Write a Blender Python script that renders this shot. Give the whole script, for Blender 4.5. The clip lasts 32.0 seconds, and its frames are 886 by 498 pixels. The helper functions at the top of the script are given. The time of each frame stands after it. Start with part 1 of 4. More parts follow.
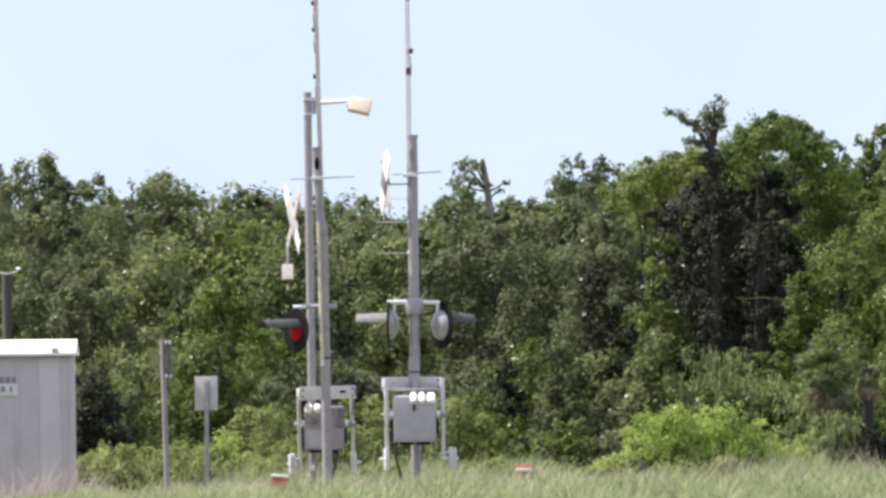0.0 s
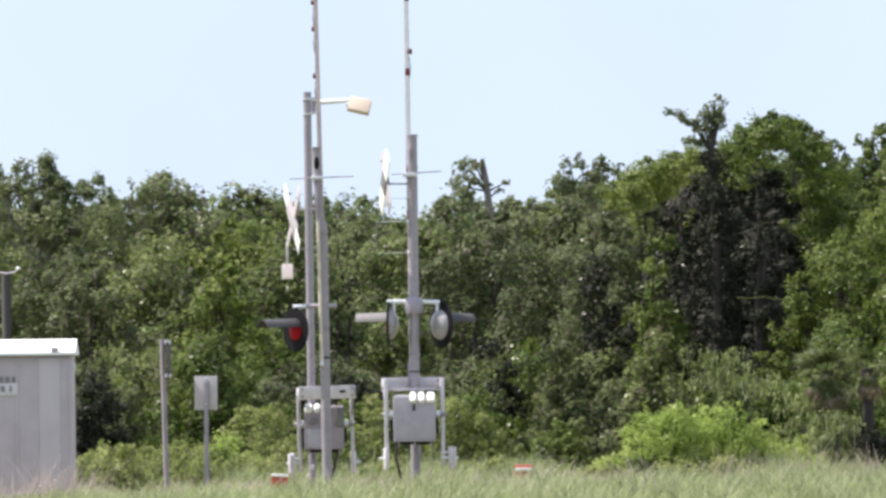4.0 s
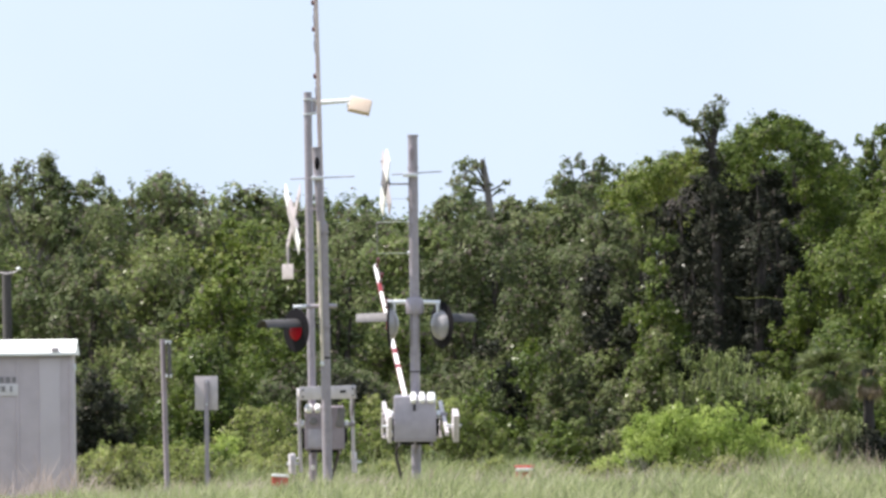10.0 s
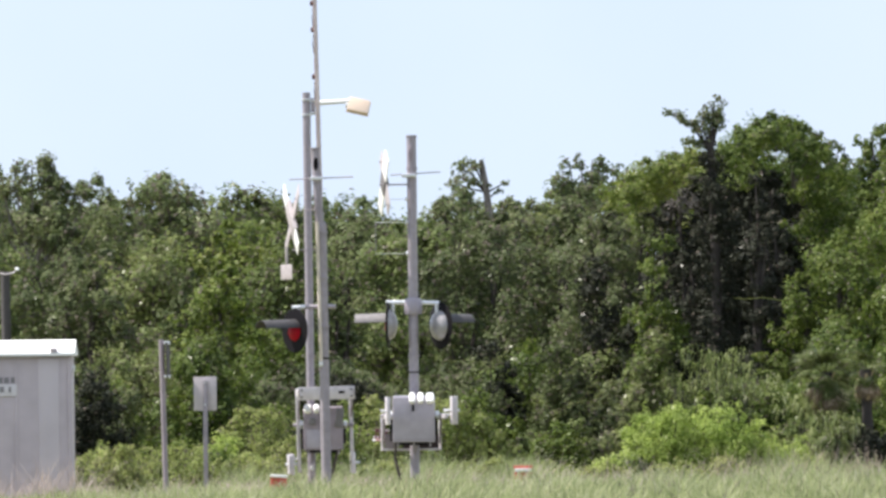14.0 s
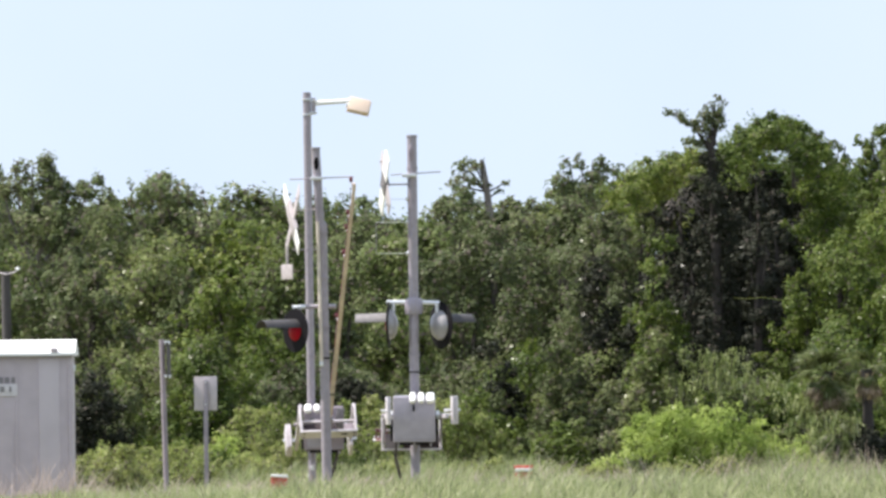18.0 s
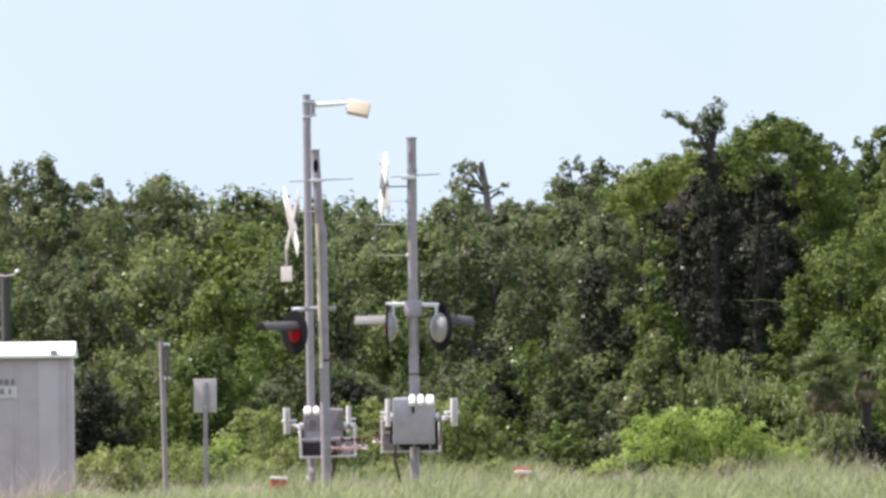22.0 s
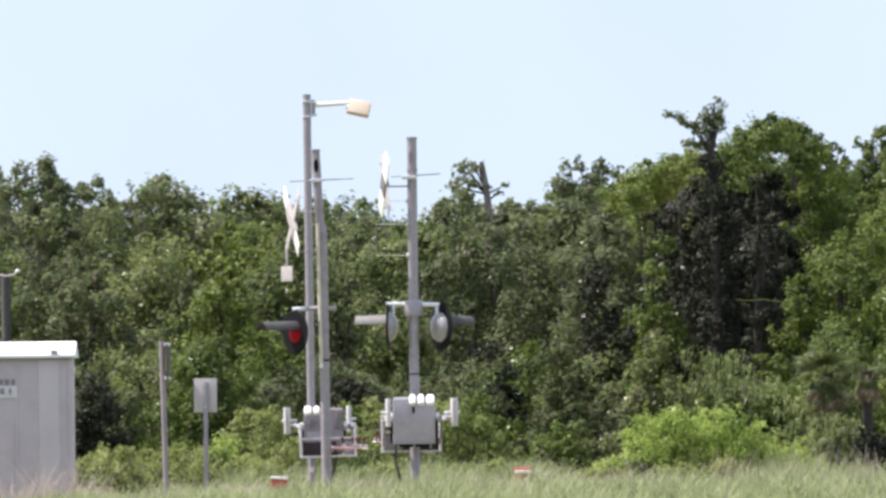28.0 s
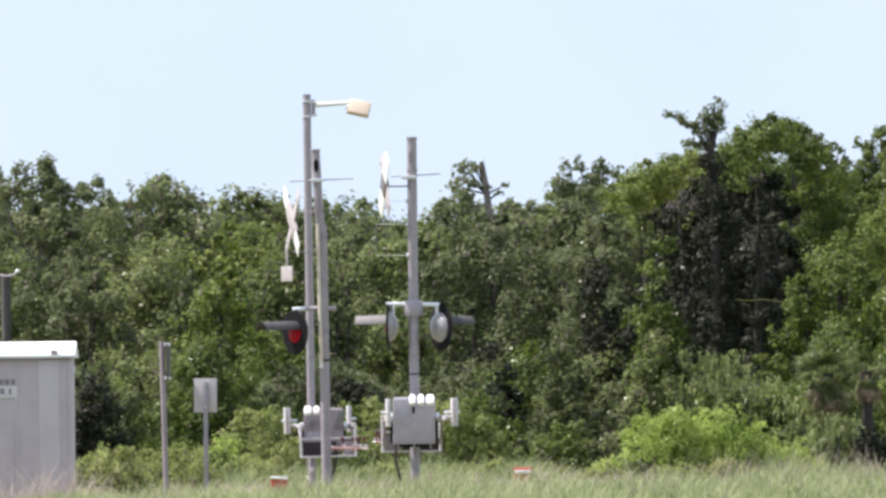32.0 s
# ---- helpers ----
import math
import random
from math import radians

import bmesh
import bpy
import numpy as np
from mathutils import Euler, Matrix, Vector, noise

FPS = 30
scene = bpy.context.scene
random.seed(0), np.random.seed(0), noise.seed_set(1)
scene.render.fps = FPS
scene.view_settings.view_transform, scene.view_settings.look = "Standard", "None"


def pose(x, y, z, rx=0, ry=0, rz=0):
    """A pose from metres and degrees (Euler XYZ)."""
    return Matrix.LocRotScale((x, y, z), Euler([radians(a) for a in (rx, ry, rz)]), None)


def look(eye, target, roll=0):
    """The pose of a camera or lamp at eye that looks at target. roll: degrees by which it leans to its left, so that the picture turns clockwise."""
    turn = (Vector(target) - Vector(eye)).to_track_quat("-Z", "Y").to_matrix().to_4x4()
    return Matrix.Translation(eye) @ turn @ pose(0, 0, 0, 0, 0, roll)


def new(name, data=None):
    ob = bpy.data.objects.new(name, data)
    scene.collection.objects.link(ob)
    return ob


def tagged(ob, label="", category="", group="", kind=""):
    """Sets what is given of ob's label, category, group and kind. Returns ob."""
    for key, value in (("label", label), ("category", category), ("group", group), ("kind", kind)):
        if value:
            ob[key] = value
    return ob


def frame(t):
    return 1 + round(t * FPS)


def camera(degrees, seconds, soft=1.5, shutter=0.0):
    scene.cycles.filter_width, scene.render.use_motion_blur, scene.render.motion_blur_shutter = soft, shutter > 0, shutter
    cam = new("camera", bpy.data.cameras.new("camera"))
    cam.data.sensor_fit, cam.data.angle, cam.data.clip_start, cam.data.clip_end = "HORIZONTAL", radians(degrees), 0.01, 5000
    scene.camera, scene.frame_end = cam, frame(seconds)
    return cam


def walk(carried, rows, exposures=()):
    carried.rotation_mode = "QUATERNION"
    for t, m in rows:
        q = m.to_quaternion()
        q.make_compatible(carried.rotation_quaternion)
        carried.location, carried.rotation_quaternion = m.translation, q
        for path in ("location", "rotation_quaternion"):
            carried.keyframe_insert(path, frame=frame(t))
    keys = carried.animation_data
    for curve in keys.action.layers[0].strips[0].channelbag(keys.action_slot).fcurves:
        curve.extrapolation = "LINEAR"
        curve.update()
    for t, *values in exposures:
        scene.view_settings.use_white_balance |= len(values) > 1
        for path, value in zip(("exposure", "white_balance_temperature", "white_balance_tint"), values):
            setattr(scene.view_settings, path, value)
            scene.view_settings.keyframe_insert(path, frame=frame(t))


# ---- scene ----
# One camera on a stand far off, with a very long lens; it drifts by a few thousandths of a degree.
EYE = (0.0, 0.0, 1.6)
cam = camera(3.141, 32.0, soft=3.0)


def aim(right, up):
    """The camera's pose: it looks at a mark 1000 m off."""
    return look(EYE, (right, 1000.0, 10.656 + up), -0.65)


walk(cam, [
    (0.0, aim(-0.05, -0.05)), (1.0, aim(-0.06, -0.06)), (2.0, aim(-0.04, -0.02)), (3.0, aim(0.0, -0.05)),
    (3.5, aim(-0.01, -0.08)), (5.5, aim(-0.09, -0.03)), (6.0, aim(-0.05, -0.04)), (7.0, aim(-0.02, -0.05)),
    (8.0, aim(-0.02, -0.04)), (9.0, aim(-0.04, -0.06)), (10.0, aim(-0.06, -0.06)), (11.0, aim(0.04, -0.06)),
    (11.5, aim(-0.08, -0.06)), (12.0, aim(0.05, 0.02)), (12.5, aim(-0.09, -0.01)), (13.0, aim(0.0, 0.0)),
    (14.0, aim(0.02, -0.03)), (14.5, aim(-0.01, -0.01)), (16.5, aim(-0.02, -0.02)), (17.0, aim(-0.03, -0.02)),
    (18.0, aim(-0.01, -0.04)), (19.0, aim(0.04, -0.03)), (20.0, aim(-0.01, -0.01)), (21.0, aim(0.09, 0.01)),
    (22.0, aim(0.02, 0.09)), (23.0, aim(0.03, 0.02)), (24.0, aim(0.01, 0.01)), (25.0, aim(-0.05, 0.04)),
    (25.5, aim(-0.01, 0.06)), (27.5, aim(-0.04, 0.04)), (28.0, aim(0.0, 0.08)), (29.0, aim(-0.04, 0.08)),
    (30.0, aim(0.02, 0.04)), (31.0, aim(0.03, 0.08)), (32.0, aim(0.0, 0.08)),
])

# ---- world and sun ----
SUN_FROM = Vector((-0.52, 0.09, 0.85)).normalized()
scene.view_settings.exposure = 0.91
world = bpy.data.worlds.new("sky")
scene.world = world
world.use_nodes = True
wn = world.node_tree.nodes
sky = wn.new("ShaderNodeTexSky")
sky.sky_type = "NISHITA"
sky.sun_disc = False
sky.sun_elevation = math.asin(SUN_FROM.z)
sky.sun_rotation = math.atan2(SUN_FROM.x, SUN_FROM.y)
sky.air_density, sky.dust_density, sky.ozone_density = 1.0, 0.6, 2.0
# the low sky is as pale blue as it is a hand's breadth above the horizon, with a veil of bright haze
where, lift = wn.new("ShaderNodeTexCoord"), wn.new("ShaderNodeVectorMath")
lift.operation, lift.inputs[1].default_value = "ADD", (0.0, 0.0, 0.32)
veil = wn.new("ShaderNodeMix")
veil.data_type, veil.inputs["Factor"].default_value, veil.inputs[7].default_value = "RGBA", 0.80, (4.37, 4.93, 5.76, 1.0)
world.node_tree.links.new(where.outputs["Generated"], lift.inputs[0])
wisps, thick = wn.new("ShaderNodeTexNoise"), wn.new("ShaderNodeMapRange")
wisps.inputs["Scale"].default_value, wisps.inputs["Detail"].default_value = 45.0, 3.0
thick.inputs["To Min"].default_value, thick.inputs["To Max"].default_value = 0.70, 0.90
world.node_tree.links.new(where.outputs["Generated"], wisps.inputs["Vector"])
world.node_tree.links.new(wisps.outputs["Fac"], thick.inputs["Value"])
world.node_tree.links.new(thick.outputs[0], veil.inputs["Factor"])
world.node_tree.links.new(lift.outputs[0], sky.inputs["Vector"])
world.node_tree.links.new(sky.outputs[0], veil.inputs[6])
world.node_tree.links.new(veil.outputs[2], wn["Background"].inputs[0])
wn["Background"].inputs[1].default_value = 0.1065
sun = new("sun", bpy.data.lights.new("sun", "SUN"))
sun.data.energy, sun.data.angle, sun.data.color = 5.0, radians(0.5), (1.0, 0.935, 0.86)
sun.matrix_world = look((0, 0, 0), -SUN_FROM)


# ---- materials ----
def material(name, color, rough=0.6, metal=0.0, grain=8.0, vary=0.18, stain=1.2, bump=0.1):
    """A painted or bare surface with grain and larger stains."""
    m = bpy.data.materials.new(name)
    m.use_nodes = True
    t, n = m.node_tree, m.node_tree.nodes
    bsdf = n["Principled BSDF"]
    coord = n.new("ShaderNodeTexCoord")
    fine, wide = n.new("ShaderNodeTexNoise"), n.new("ShaderNodeTexNoise")
    fine.inputs["Scale"].default_value, wide.inputs["Scale"].default_value = grain, stain
    fine.inputs["Detail"].default_value, wide.inputs["Detail"].default_value = 6, 4
    ramp = n.new("ShaderNodeValToRGB")
    add = n.new("ShaderNodeMath")
    add.operation = "ADD"
    half = n.new("ShaderNodeMath")
    half.operation, half.inputs[1].default_value = "MULTIPLY", 0.5
    for x in (fine, wide):
        t.links.new(coord.outputs["Object"], x.inputs["Vector"])
    t.links.new(fine.outputs["Fac"], add.inputs[0])
    t.links.new(wide.outputs["Fac"], add.inputs[1])
    t.links.new(add.outputs[0], half.inputs[0])
    t.links.new(half.outputs[0], ramp.inputs[0])
    lo, hi = [c * (1 - vary) for c in color], [min(1, c * (1 + vary)) for c in color]
    ramp.color_ramp.elements[0].position, ramp.color_ramp.elements[1].position = 0.35, 0.65
    ramp.color_ramp.elements[0].color, ramp.color_ramp.elements[1].color = (*lo, 1), (*hi, 1)
    t.links.new(ramp.outputs[0], bsdf.inputs["Base Color"])
    bsdf.inputs["Roughness"].default_value, bsdf.inputs["Metallic"].default_value = rough, metal
    if bump:
        b = n.new("ShaderNodeBump")
        b.inputs["Strength"].default_value, b.inputs["Distance"].default_value = bump, 0.01
        t.links.new(fine.outputs["Fac"], b.inputs["Height"])
        t.links.new(b.outputs[0], bsdf.inputs["Normal"])
    return m


def leafy(name, colors, rough=0.65, through_light=0.3, patch=1.3, withered=0.17, wax=0.28, rich=1.0):
    """Leaves: each its own tint, with wider patches of tone, and light that passes through."""
    m = bpy.data.materials.new(name)
    m.use_nodes = True
    t, n = m.node_tree, m.node_tree.nodes
    bsdf = n["Principled BSDF"]
    geo, coord = n.new("ShaderNodeNewGeometry"), n.new("ShaderNodeTexCoord")
    wide = n.new("ShaderNodeTexNoise")
    wide.inputs["Scale"].default_value, wide.inputs["Detail"].default_value = patch, 5
    t.links.new(coord.outputs["Object"], wide.inputs["Vector"])
    mix = n.new("ShaderNodeMix")
    mix.data_type, mix.inputs["Factor"].default_value = "FLOAT", 0.68
    t.links.new(geo.outputs["Random Per Island"], mix.inputs[2])
    t.links.new(wide.outputs["Fac"], mix.inputs[3])
    ramp = n.new("ShaderNodeValToRGB")
    el = ramp.color_ramp.elements
    while len(el) < len(colors):
        el.new(0.5)
    for i, c in enumerate(colors):
        el[i].position, el[i].color = 0.28 + 0.44 * i / (len(colors) - 1), (c[0] * rich * 0.95, c[1] * rich * 0.955, c[2] * rich * 1.45, 1)
    info, tone = n.new("ShaderNodeObjectInfo"), n.new("ShaderNodeMix")
    tone.data_type, tone.inputs["Factor"].default_value = "FLOAT", 0.15
    t.links.new(mix.outputs[0], tone.inputs[2])
    t.links.new(info.outputs["Random"], tone.inputs[3])
    t.links.new(tone.outputs[0], ramp.inputs[0])
    # one leaf in six is withered
    old, tint = n.new("ShaderNodeMath"), n.new("ShaderNodeMix")
    old.operation, old.inputs[1].default_value = "LESS_THAN", withered
    tint.data_type, tint.inputs[7].default_value = "RGBA", (0.122, 0.102, 0.086, 1)
    t.links.new(geo.outputs["Random Per Island"], old.inputs[0])
    t.links.new(old.outputs[0], tint.inputs["Factor"])
    t.links.new(ramp.outputs[0], tint.inputs[6])
    t.links.new(tint.outputs[2], bsdf.inputs["Base Color"])
    bsdf.inputs["Roughness"].default_value, bsdf.inputs["Specular IOR Level"].default_value = rough, 0.2
    # one leaf in nine is waxy and catches the sun
    waxy, gloss = n.new("ShaderNodeMath"), n.new("ShaderNodeMix")
    waxy.operation, waxy.inputs[1].default_value = "GREATER_THAN", 0.89
    gloss.data_type, gloss.inputs[2].default_value, gloss.inputs[3].default_value = "FLOAT", rough, 0.36
    t.links.new(geo.outputs["Random Per Island"], waxy.inputs[0])
    t.links.new(waxy.outputs[0], gloss.inputs["Factor"])
    t.links.new(gloss.outputs[0], bsdf.inputs["Roughness"])
    shine = n.new("ShaderNodeMix")
    shine.data_type, shine.inputs[2].default_value, shine.inputs[3].default_value = "FLOAT", 0.2, wax
    t.links.new(waxy.outputs[0], shine.inputs["Factor"])
    t.links.new(shine.outputs[0], bsdf.inputs["Specular IOR Level"])
    trans, blend = n.new("ShaderNodeBsdfTranslucent"), n.new("ShaderNodeMixShader")
    t.links.new(tint.outputs[2], trans.inputs["Color"])
    blend.inputs[0].default_value = through_light
    t.links.new(bsdf.outputs[0], blend.inputs[1])
    t.links.new(trans.outputs[0], blend.inputs[2])
    t.links.new(blend.outputs[0], n["Material Output"].inputs["Surface"])
    return m


STEEL = material("galvanized_steel", (0.335, 0.302, 0.342), 0.5, 0.35, 14, 0.14)
DULL_STEEL = material("weathered_steel", (0.310, 0.280, 0.312), 0.6, 0.25, 12, 0.18)
CASE = material("grey_case_paint", (0.375, 0.345, 0.395), 0.55, 0.0, 10, 0.1)
# The lid's blue tint is the sky's reflection put into its colour.
LID = material("sky_tinted_lid_paint", (0.36, 0.355, 0.43), 0.38, 0.0, 10, 0.08)
# Darker copy of CASE: shade on the left case as colour; plain grey elsewhere.
CASE_SHADE_GREY = material("case_shade_grey_paint", (0.275, 0.234, 0.265), 0.6, 0.0, 10, 0.16)
SILVER = material("silver_paint", (0.70, 0.71, 0.74), 0.38, 0.55, 12, 0.12)
WEIGHT = material("pale_galvanized_plate", (0.58, 0.535, 0.565), 0.38, 0.2, 12, 0.16)
SIGN_BACK = material("bare_sign_back", (0.47, 0.43, 0.46), 0.5, 0.2, 10, 0.12)
WHITE = material("white_sheeting", (0.82, 0.82, 0.82), 0.35, 0.0, 16, 0.06)
DULL_WHITE = material("dull_white_sheeting", (0.40, 0.36, 0.37), 0.5, 0.0, 16, 0.22)
BLACK = material("black_enamel", (0.010, 0.009, 0.011), 0.6, 0.0, 14, 0.2)
BLACK.node_tree.nodes["Principled BSDF"].inputs["Specular IOR Level"].default_value = 0.08
# Two greys with the sun on the black hoods put into their colour.
HOOD_GREY = material("sunlit_hood_grey", (0.15, 0.14, 0.145), 0.6, 0.0, 14, 0.2)
DARK_HOOD = material("sunlit_hood_black", (0.045, 0.042, 0.045), 0.55, 0.0, 14, 0.3)
CAST = material("cast_lamp_housing", (0.33, 0.315, 0.33), 0.28, 0.15, 12, 0.12)
RUBBER = material("black_cable", (0.075, 0.06, 0.055), 0.6, 0.0)
RED = material("red_sheeting", (0.20, 0.025, 0.035), 0.4, 0.0, 16, 0.15)
MAROON = material("dulled_red_sheeting", (0.22, 0.12, 0.12), 0.6, 0.0, 16, 0.3)
# Dark brown that stands for the shade between the rails.
SHADE_SHEET = material("shade_dark_sheet", (0.035, 0.022, 0.026), 0.8, 0.0, 14, 0.3)
LENS = material("red_lens", (0.33, 0.004, 0.016), 0.4, 0.0, 30, 0.15)
LENS.node_tree.nodes["Principled BSDF"].inputs["Specular IOR Level"].default_value = 0.1
DARK_RED = material("dark_red_lamp", (0.085, 0.009, 0.014), 0.3, 0.0, 30, 0.2)
TAN = material("tan_fibreglass", (0.60, 0.51, 0.50), 0.6, 0.0, 14, 0.2)
CREAM = material("cream_conduit", (0.60, 0.53, 0.46), 0.5, 0.0, 9, 0.22)
BEIGE = material("cream_lamp_paint", (0.66, 0.53, 0.43), 0.5, 0.0, 10, 0.06)
ALUMINIUM = material("hut_aluminium", (0.485, 0.425, 0.455), 0.6, 0.0, 5, 0.1, 0.9)
PALE_STRIP = material("pale_hut_strip", (0.53, 0.475, 0.505), 0.6, 0.0, 3, 0.06)
FADED = material("faded_number_plate", (0.60, 0.57, 0.60), 0.6, 0.0, 20, 0.1)
FADED_INK = material("faded_lettering", (0.22, 0.205, 0.22), 0.7, 0.0, 20, 0.2)
ROOF_WHITE = material("roof_white", (0.85, 0.85, 0.85), 0.45, 0.0, 7, 0.05)
WOOD = material("grey_pole_wood", (0.075, 0.068, 0.07), 0.85, 0.0, 18, 0.25)
BARK = material("bark", (0.040, 0.033, 0.030), 0.9, 0.0, 9, 0.35, 1.0, 0.5)
PALE_BARK = material("pale_dead_wood", (0.15, 0.135, 0.13), 0.9, 0.0, 9, 0.3, 1.0, 0.4)
BOOT = material("palm_boot_fibre", (0.33, 0.25, 0.15), 0.9, 0.0, 16, 0.4, 4.0, 0.5)
ORANGE = material("faded_red_plastic", (0.50, 0.085, 0.06), 0.5, 0.0)
SOIL = material("field_soil", (0.13, 0.13, 0.06), 0.95, 0.0, 3, 0.35, 0.15, 0.5)
INK = material("dark_lettering", (0.06, 0.06, 0.07), 0.6, 0.0)

OAK = leafy("oak_leaves", [(0.058, 0.084, 0.022), (0.112, 0.154, 0.030), (0.170, 0.210, 0.046), (0.215, 0.232, 0.066)], 0.65, 0.38, rich=1.04)
OAK_GREY = leafy("greyish_oak_leaves", [(0.062, 0.088, 0.028), (0.113, 0.150, 0.038), (0.166, 0.203, 0.056), (0.212, 0.226, 0.078)], 0.65, 0.38, rich=1.04)
# Deep green, also used as colour for shaded gaps in the wood.
DEEP_AND_SHADE = leafy("deep_green_and_shade_leaves", [(0.040, 0.056, 0.016), (0.070, 0.094, 0.024), (0.108, 0.134, 0.034), (0.165, 0.182, 0.052)], 0.65, 0.35, rich=1.1)
# Near-black leaves: shade put into colour, and the snag's dark vines.
SHADE_AND_DARK_VINE = leafy("shade_and_dark_vine_leaves", [(0.012, 0.014, 0.007), (0.022, 0.026, 0.010), (0.034, 0.037, 0.017), (0.054, 0.055, 0.028)], 0.9, 0.15, withered=0.04, wax=0.2)
VINE = leafy("vine_leaves", [(0.034, 0.058, 0.009), (0.086, 0.130, 0.016), (0.150, 0.200, 0.026), (0.250, 0.275, 0.052)], 0.6, 0.4, withered=0.08, wax=0.6)
BRIGHT = leafy("young_shrub_leaves", [(0.205, 0.290, 0.042), (0.295, 0.385, 0.060), (0.390, 0.475, 0.090), (0.490, 0.530, 0.150)], 0.6, 0.58, withered=0.02)
WEED = leafy("weed_leaves", [(0.120, 0.165, 0.028), (0.205, 0.255, 0.046), (0.290, 0.325, 0.072), (0.400, 0.385, 0.130)], 0.65, 0.45)
GRASS = leafy("grass_blades", [(0.145, 0.190, 0.052), (0.262, 0.312, 0.088), (0.400, 0.440, 0.150), (0.62, 0.60, 0.27)], 0.6, 0.5, 2.5, 0.05)
FROND = leafy("palm_fronds", [(0.060, 0.084, 0.017), (0.120, 0.150, 0.032), (0.27, 0.28, 0.10)], 0.45, 0.35, withered=0.08)
# The palest tint paints white glints; the gloss adds true ones.
GLINT_FROND = leafy("shiny_fronds_with_glints", [(0.085, 0.115, 0.021), (0.180, 0.220, 0.046), (0.50, 0.52, 0.19)], 0.65, 0.3, withered=0.05, wax=0.9)
DRY = leafy("dry_fronds", [(0.18, 0.13, 0.06), (0.32, 0.25, 0.12), (0.44, 0.36, 0.20)], 0.7, 0.3, withered=0.0)
STALK = leafy("seed_stalks", [(0.30, 0.23, 0.12), (0.48, 0.385, 0.22), (0.65, 0.55, 0.35)], 0.7, 0.4, withered=0.0)


# ---- mesh tools ----
def box(bm, c, s, rot=(0, 0, 0), bevel=0.0):
    """A box of size s about c, its edges rounded by bevel."""
    m = pose(*c, *rot) @ Matrix.Diagonal((*s, 1))
    made = bmesh.ops.create_cube(bm, size=1, matrix=m)["verts"]
    if bevel:
        edges = list({e for v in made for e in v.link_edges})
        bmesh.ops.bevel(bm, geom=edges, offset=bevel, segments=2, profile=0.6, affect="EDGES")
    return bm


def rod(bm, a, b, r, r2=None, n=14):
    """A round bar from a to b."""
    a, b = Vector(a), Vector(b)
    turn = (b - a).to_track_quat("Z", "Y").to_matrix().to_4x4()
    m = Matrix.Translation((a + b) / 2) @ turn
    bmesh.ops.create_cone(bm, cap_ends=True, segments=n, radius1=r, radius2=r if r2 is None else r2, depth=(b - a).length, matrix=m)
    return bm


def lathe(bm, profile, m, n=28, start=0.0, turn=2 * math.pi):
    """A surface turned about local y; profile: (radius, y) pairs."""
    full = abs(turn - 2 * math.pi) < 1e-6
    rings = []
    for i in range(n if full else n + 1):
        a = start + turn * i / n
        rings.append([bm.verts.new(m @ Vector((r * math.cos(a), y, r * math.sin(a)))) for r, y in profile])
    for i in range(n):
        p, q = rings[i], rings[(i + 1) % len(rings)]
        for k in range(len(profile) - 1):
            bm.faces.new((p[k], p[k + 1], q[k + 1], q[k]))
    return bm


def tube_path(bm, points, r0, r1, n=8):
    """A tapered limb through points."""
    rings, count = [], len(points)
    for i, p in enumerate(points):
        d = Vector(points[min(i + 1, count - 1)]) - Vector(points[max(i - 1, 0)])
        q = d.to_track_quat("Z", "Y")
        r = r0 + (r1 - r0) * i / (count - 1)
        rings.append([bm.verts.new(Vector(p) + q @ Vector((r * math.cos(2 * math.pi * k / n), r * math.sin(2 * math.pi * k / n), 0))) for k in range(n)])
    for p, q in zip(rings, rings[1:]):
        for k in range(n):
            bm.faces.new((p[k], p[(k + 1) % n], q[(k + 1) % n], q[k]))
    return bm


def finish(name, bm, mat, smooth=True):
    bmesh.ops.recalc_face_normals(bm, faces=bm.faces)
    me = bpy.data.meshes.new(name)
    bm.to_mesh(me)
    bm.free()
    me.materials.append(mat)
    if smooth:
        me.polygons.foreach_set("use_smooth", [True] * len(me.polygons))
        me.set_sharp_from_angle(angle=radians(35))
    return me


def part(name, bm, mat, parent, label="", at=None):
    ob = new(name, finish(name, bm, mat))
    ob.parent = parent
    if at is not None:
        ob.matrix_basis = at
    return tagged(ob, label)


def thing(name, label, category, at=None, group="", kind=""):
    ob = new(name)
    ob.empty_display_size = 0.2
    if at is not None:
        ob.matrix_basis = at
    return tagged(ob, label, category, group, kind)


def leaves_mesh(name, verts, mat):
    """A mesh of loose leaves; verts: array (count, corners of each, 3)."""
    n, k = verts.shape[:2]
    me = bpy.data.meshes.new(name)
    me.vertices.add(k * n)
    me.vertices.foreach_set("co", verts.reshape(-1).astype(np.float32))
    me.loops.add(k * n)
    me.loops.foreach_set("vertex_index", np.arange(k * n, dtype=np.int32))
    me.polygons.add(n)
    me.polygons.foreach_set("loop_start", np.arange(0, k * n, k, dtype=np.int32))
    me.update(calc_edges=True)
    me.materials.append(mat)
    return me


# ---- ground ----
def ground_height(x, y):
    """Flat land with one low grassy bank before the crossing."""
    bank = 0.27 * math.exp(-((y - 195.0) / 6.5) ** 2)
    return bank * (1.0 + (0.02 if x > 0 else 0.07) * max(-12.0, x)) + 0.02 * noise.noise((x * 0.3, y * 0.3, 0)) * math.exp(-((y - 200) / 60.0) ** 2)


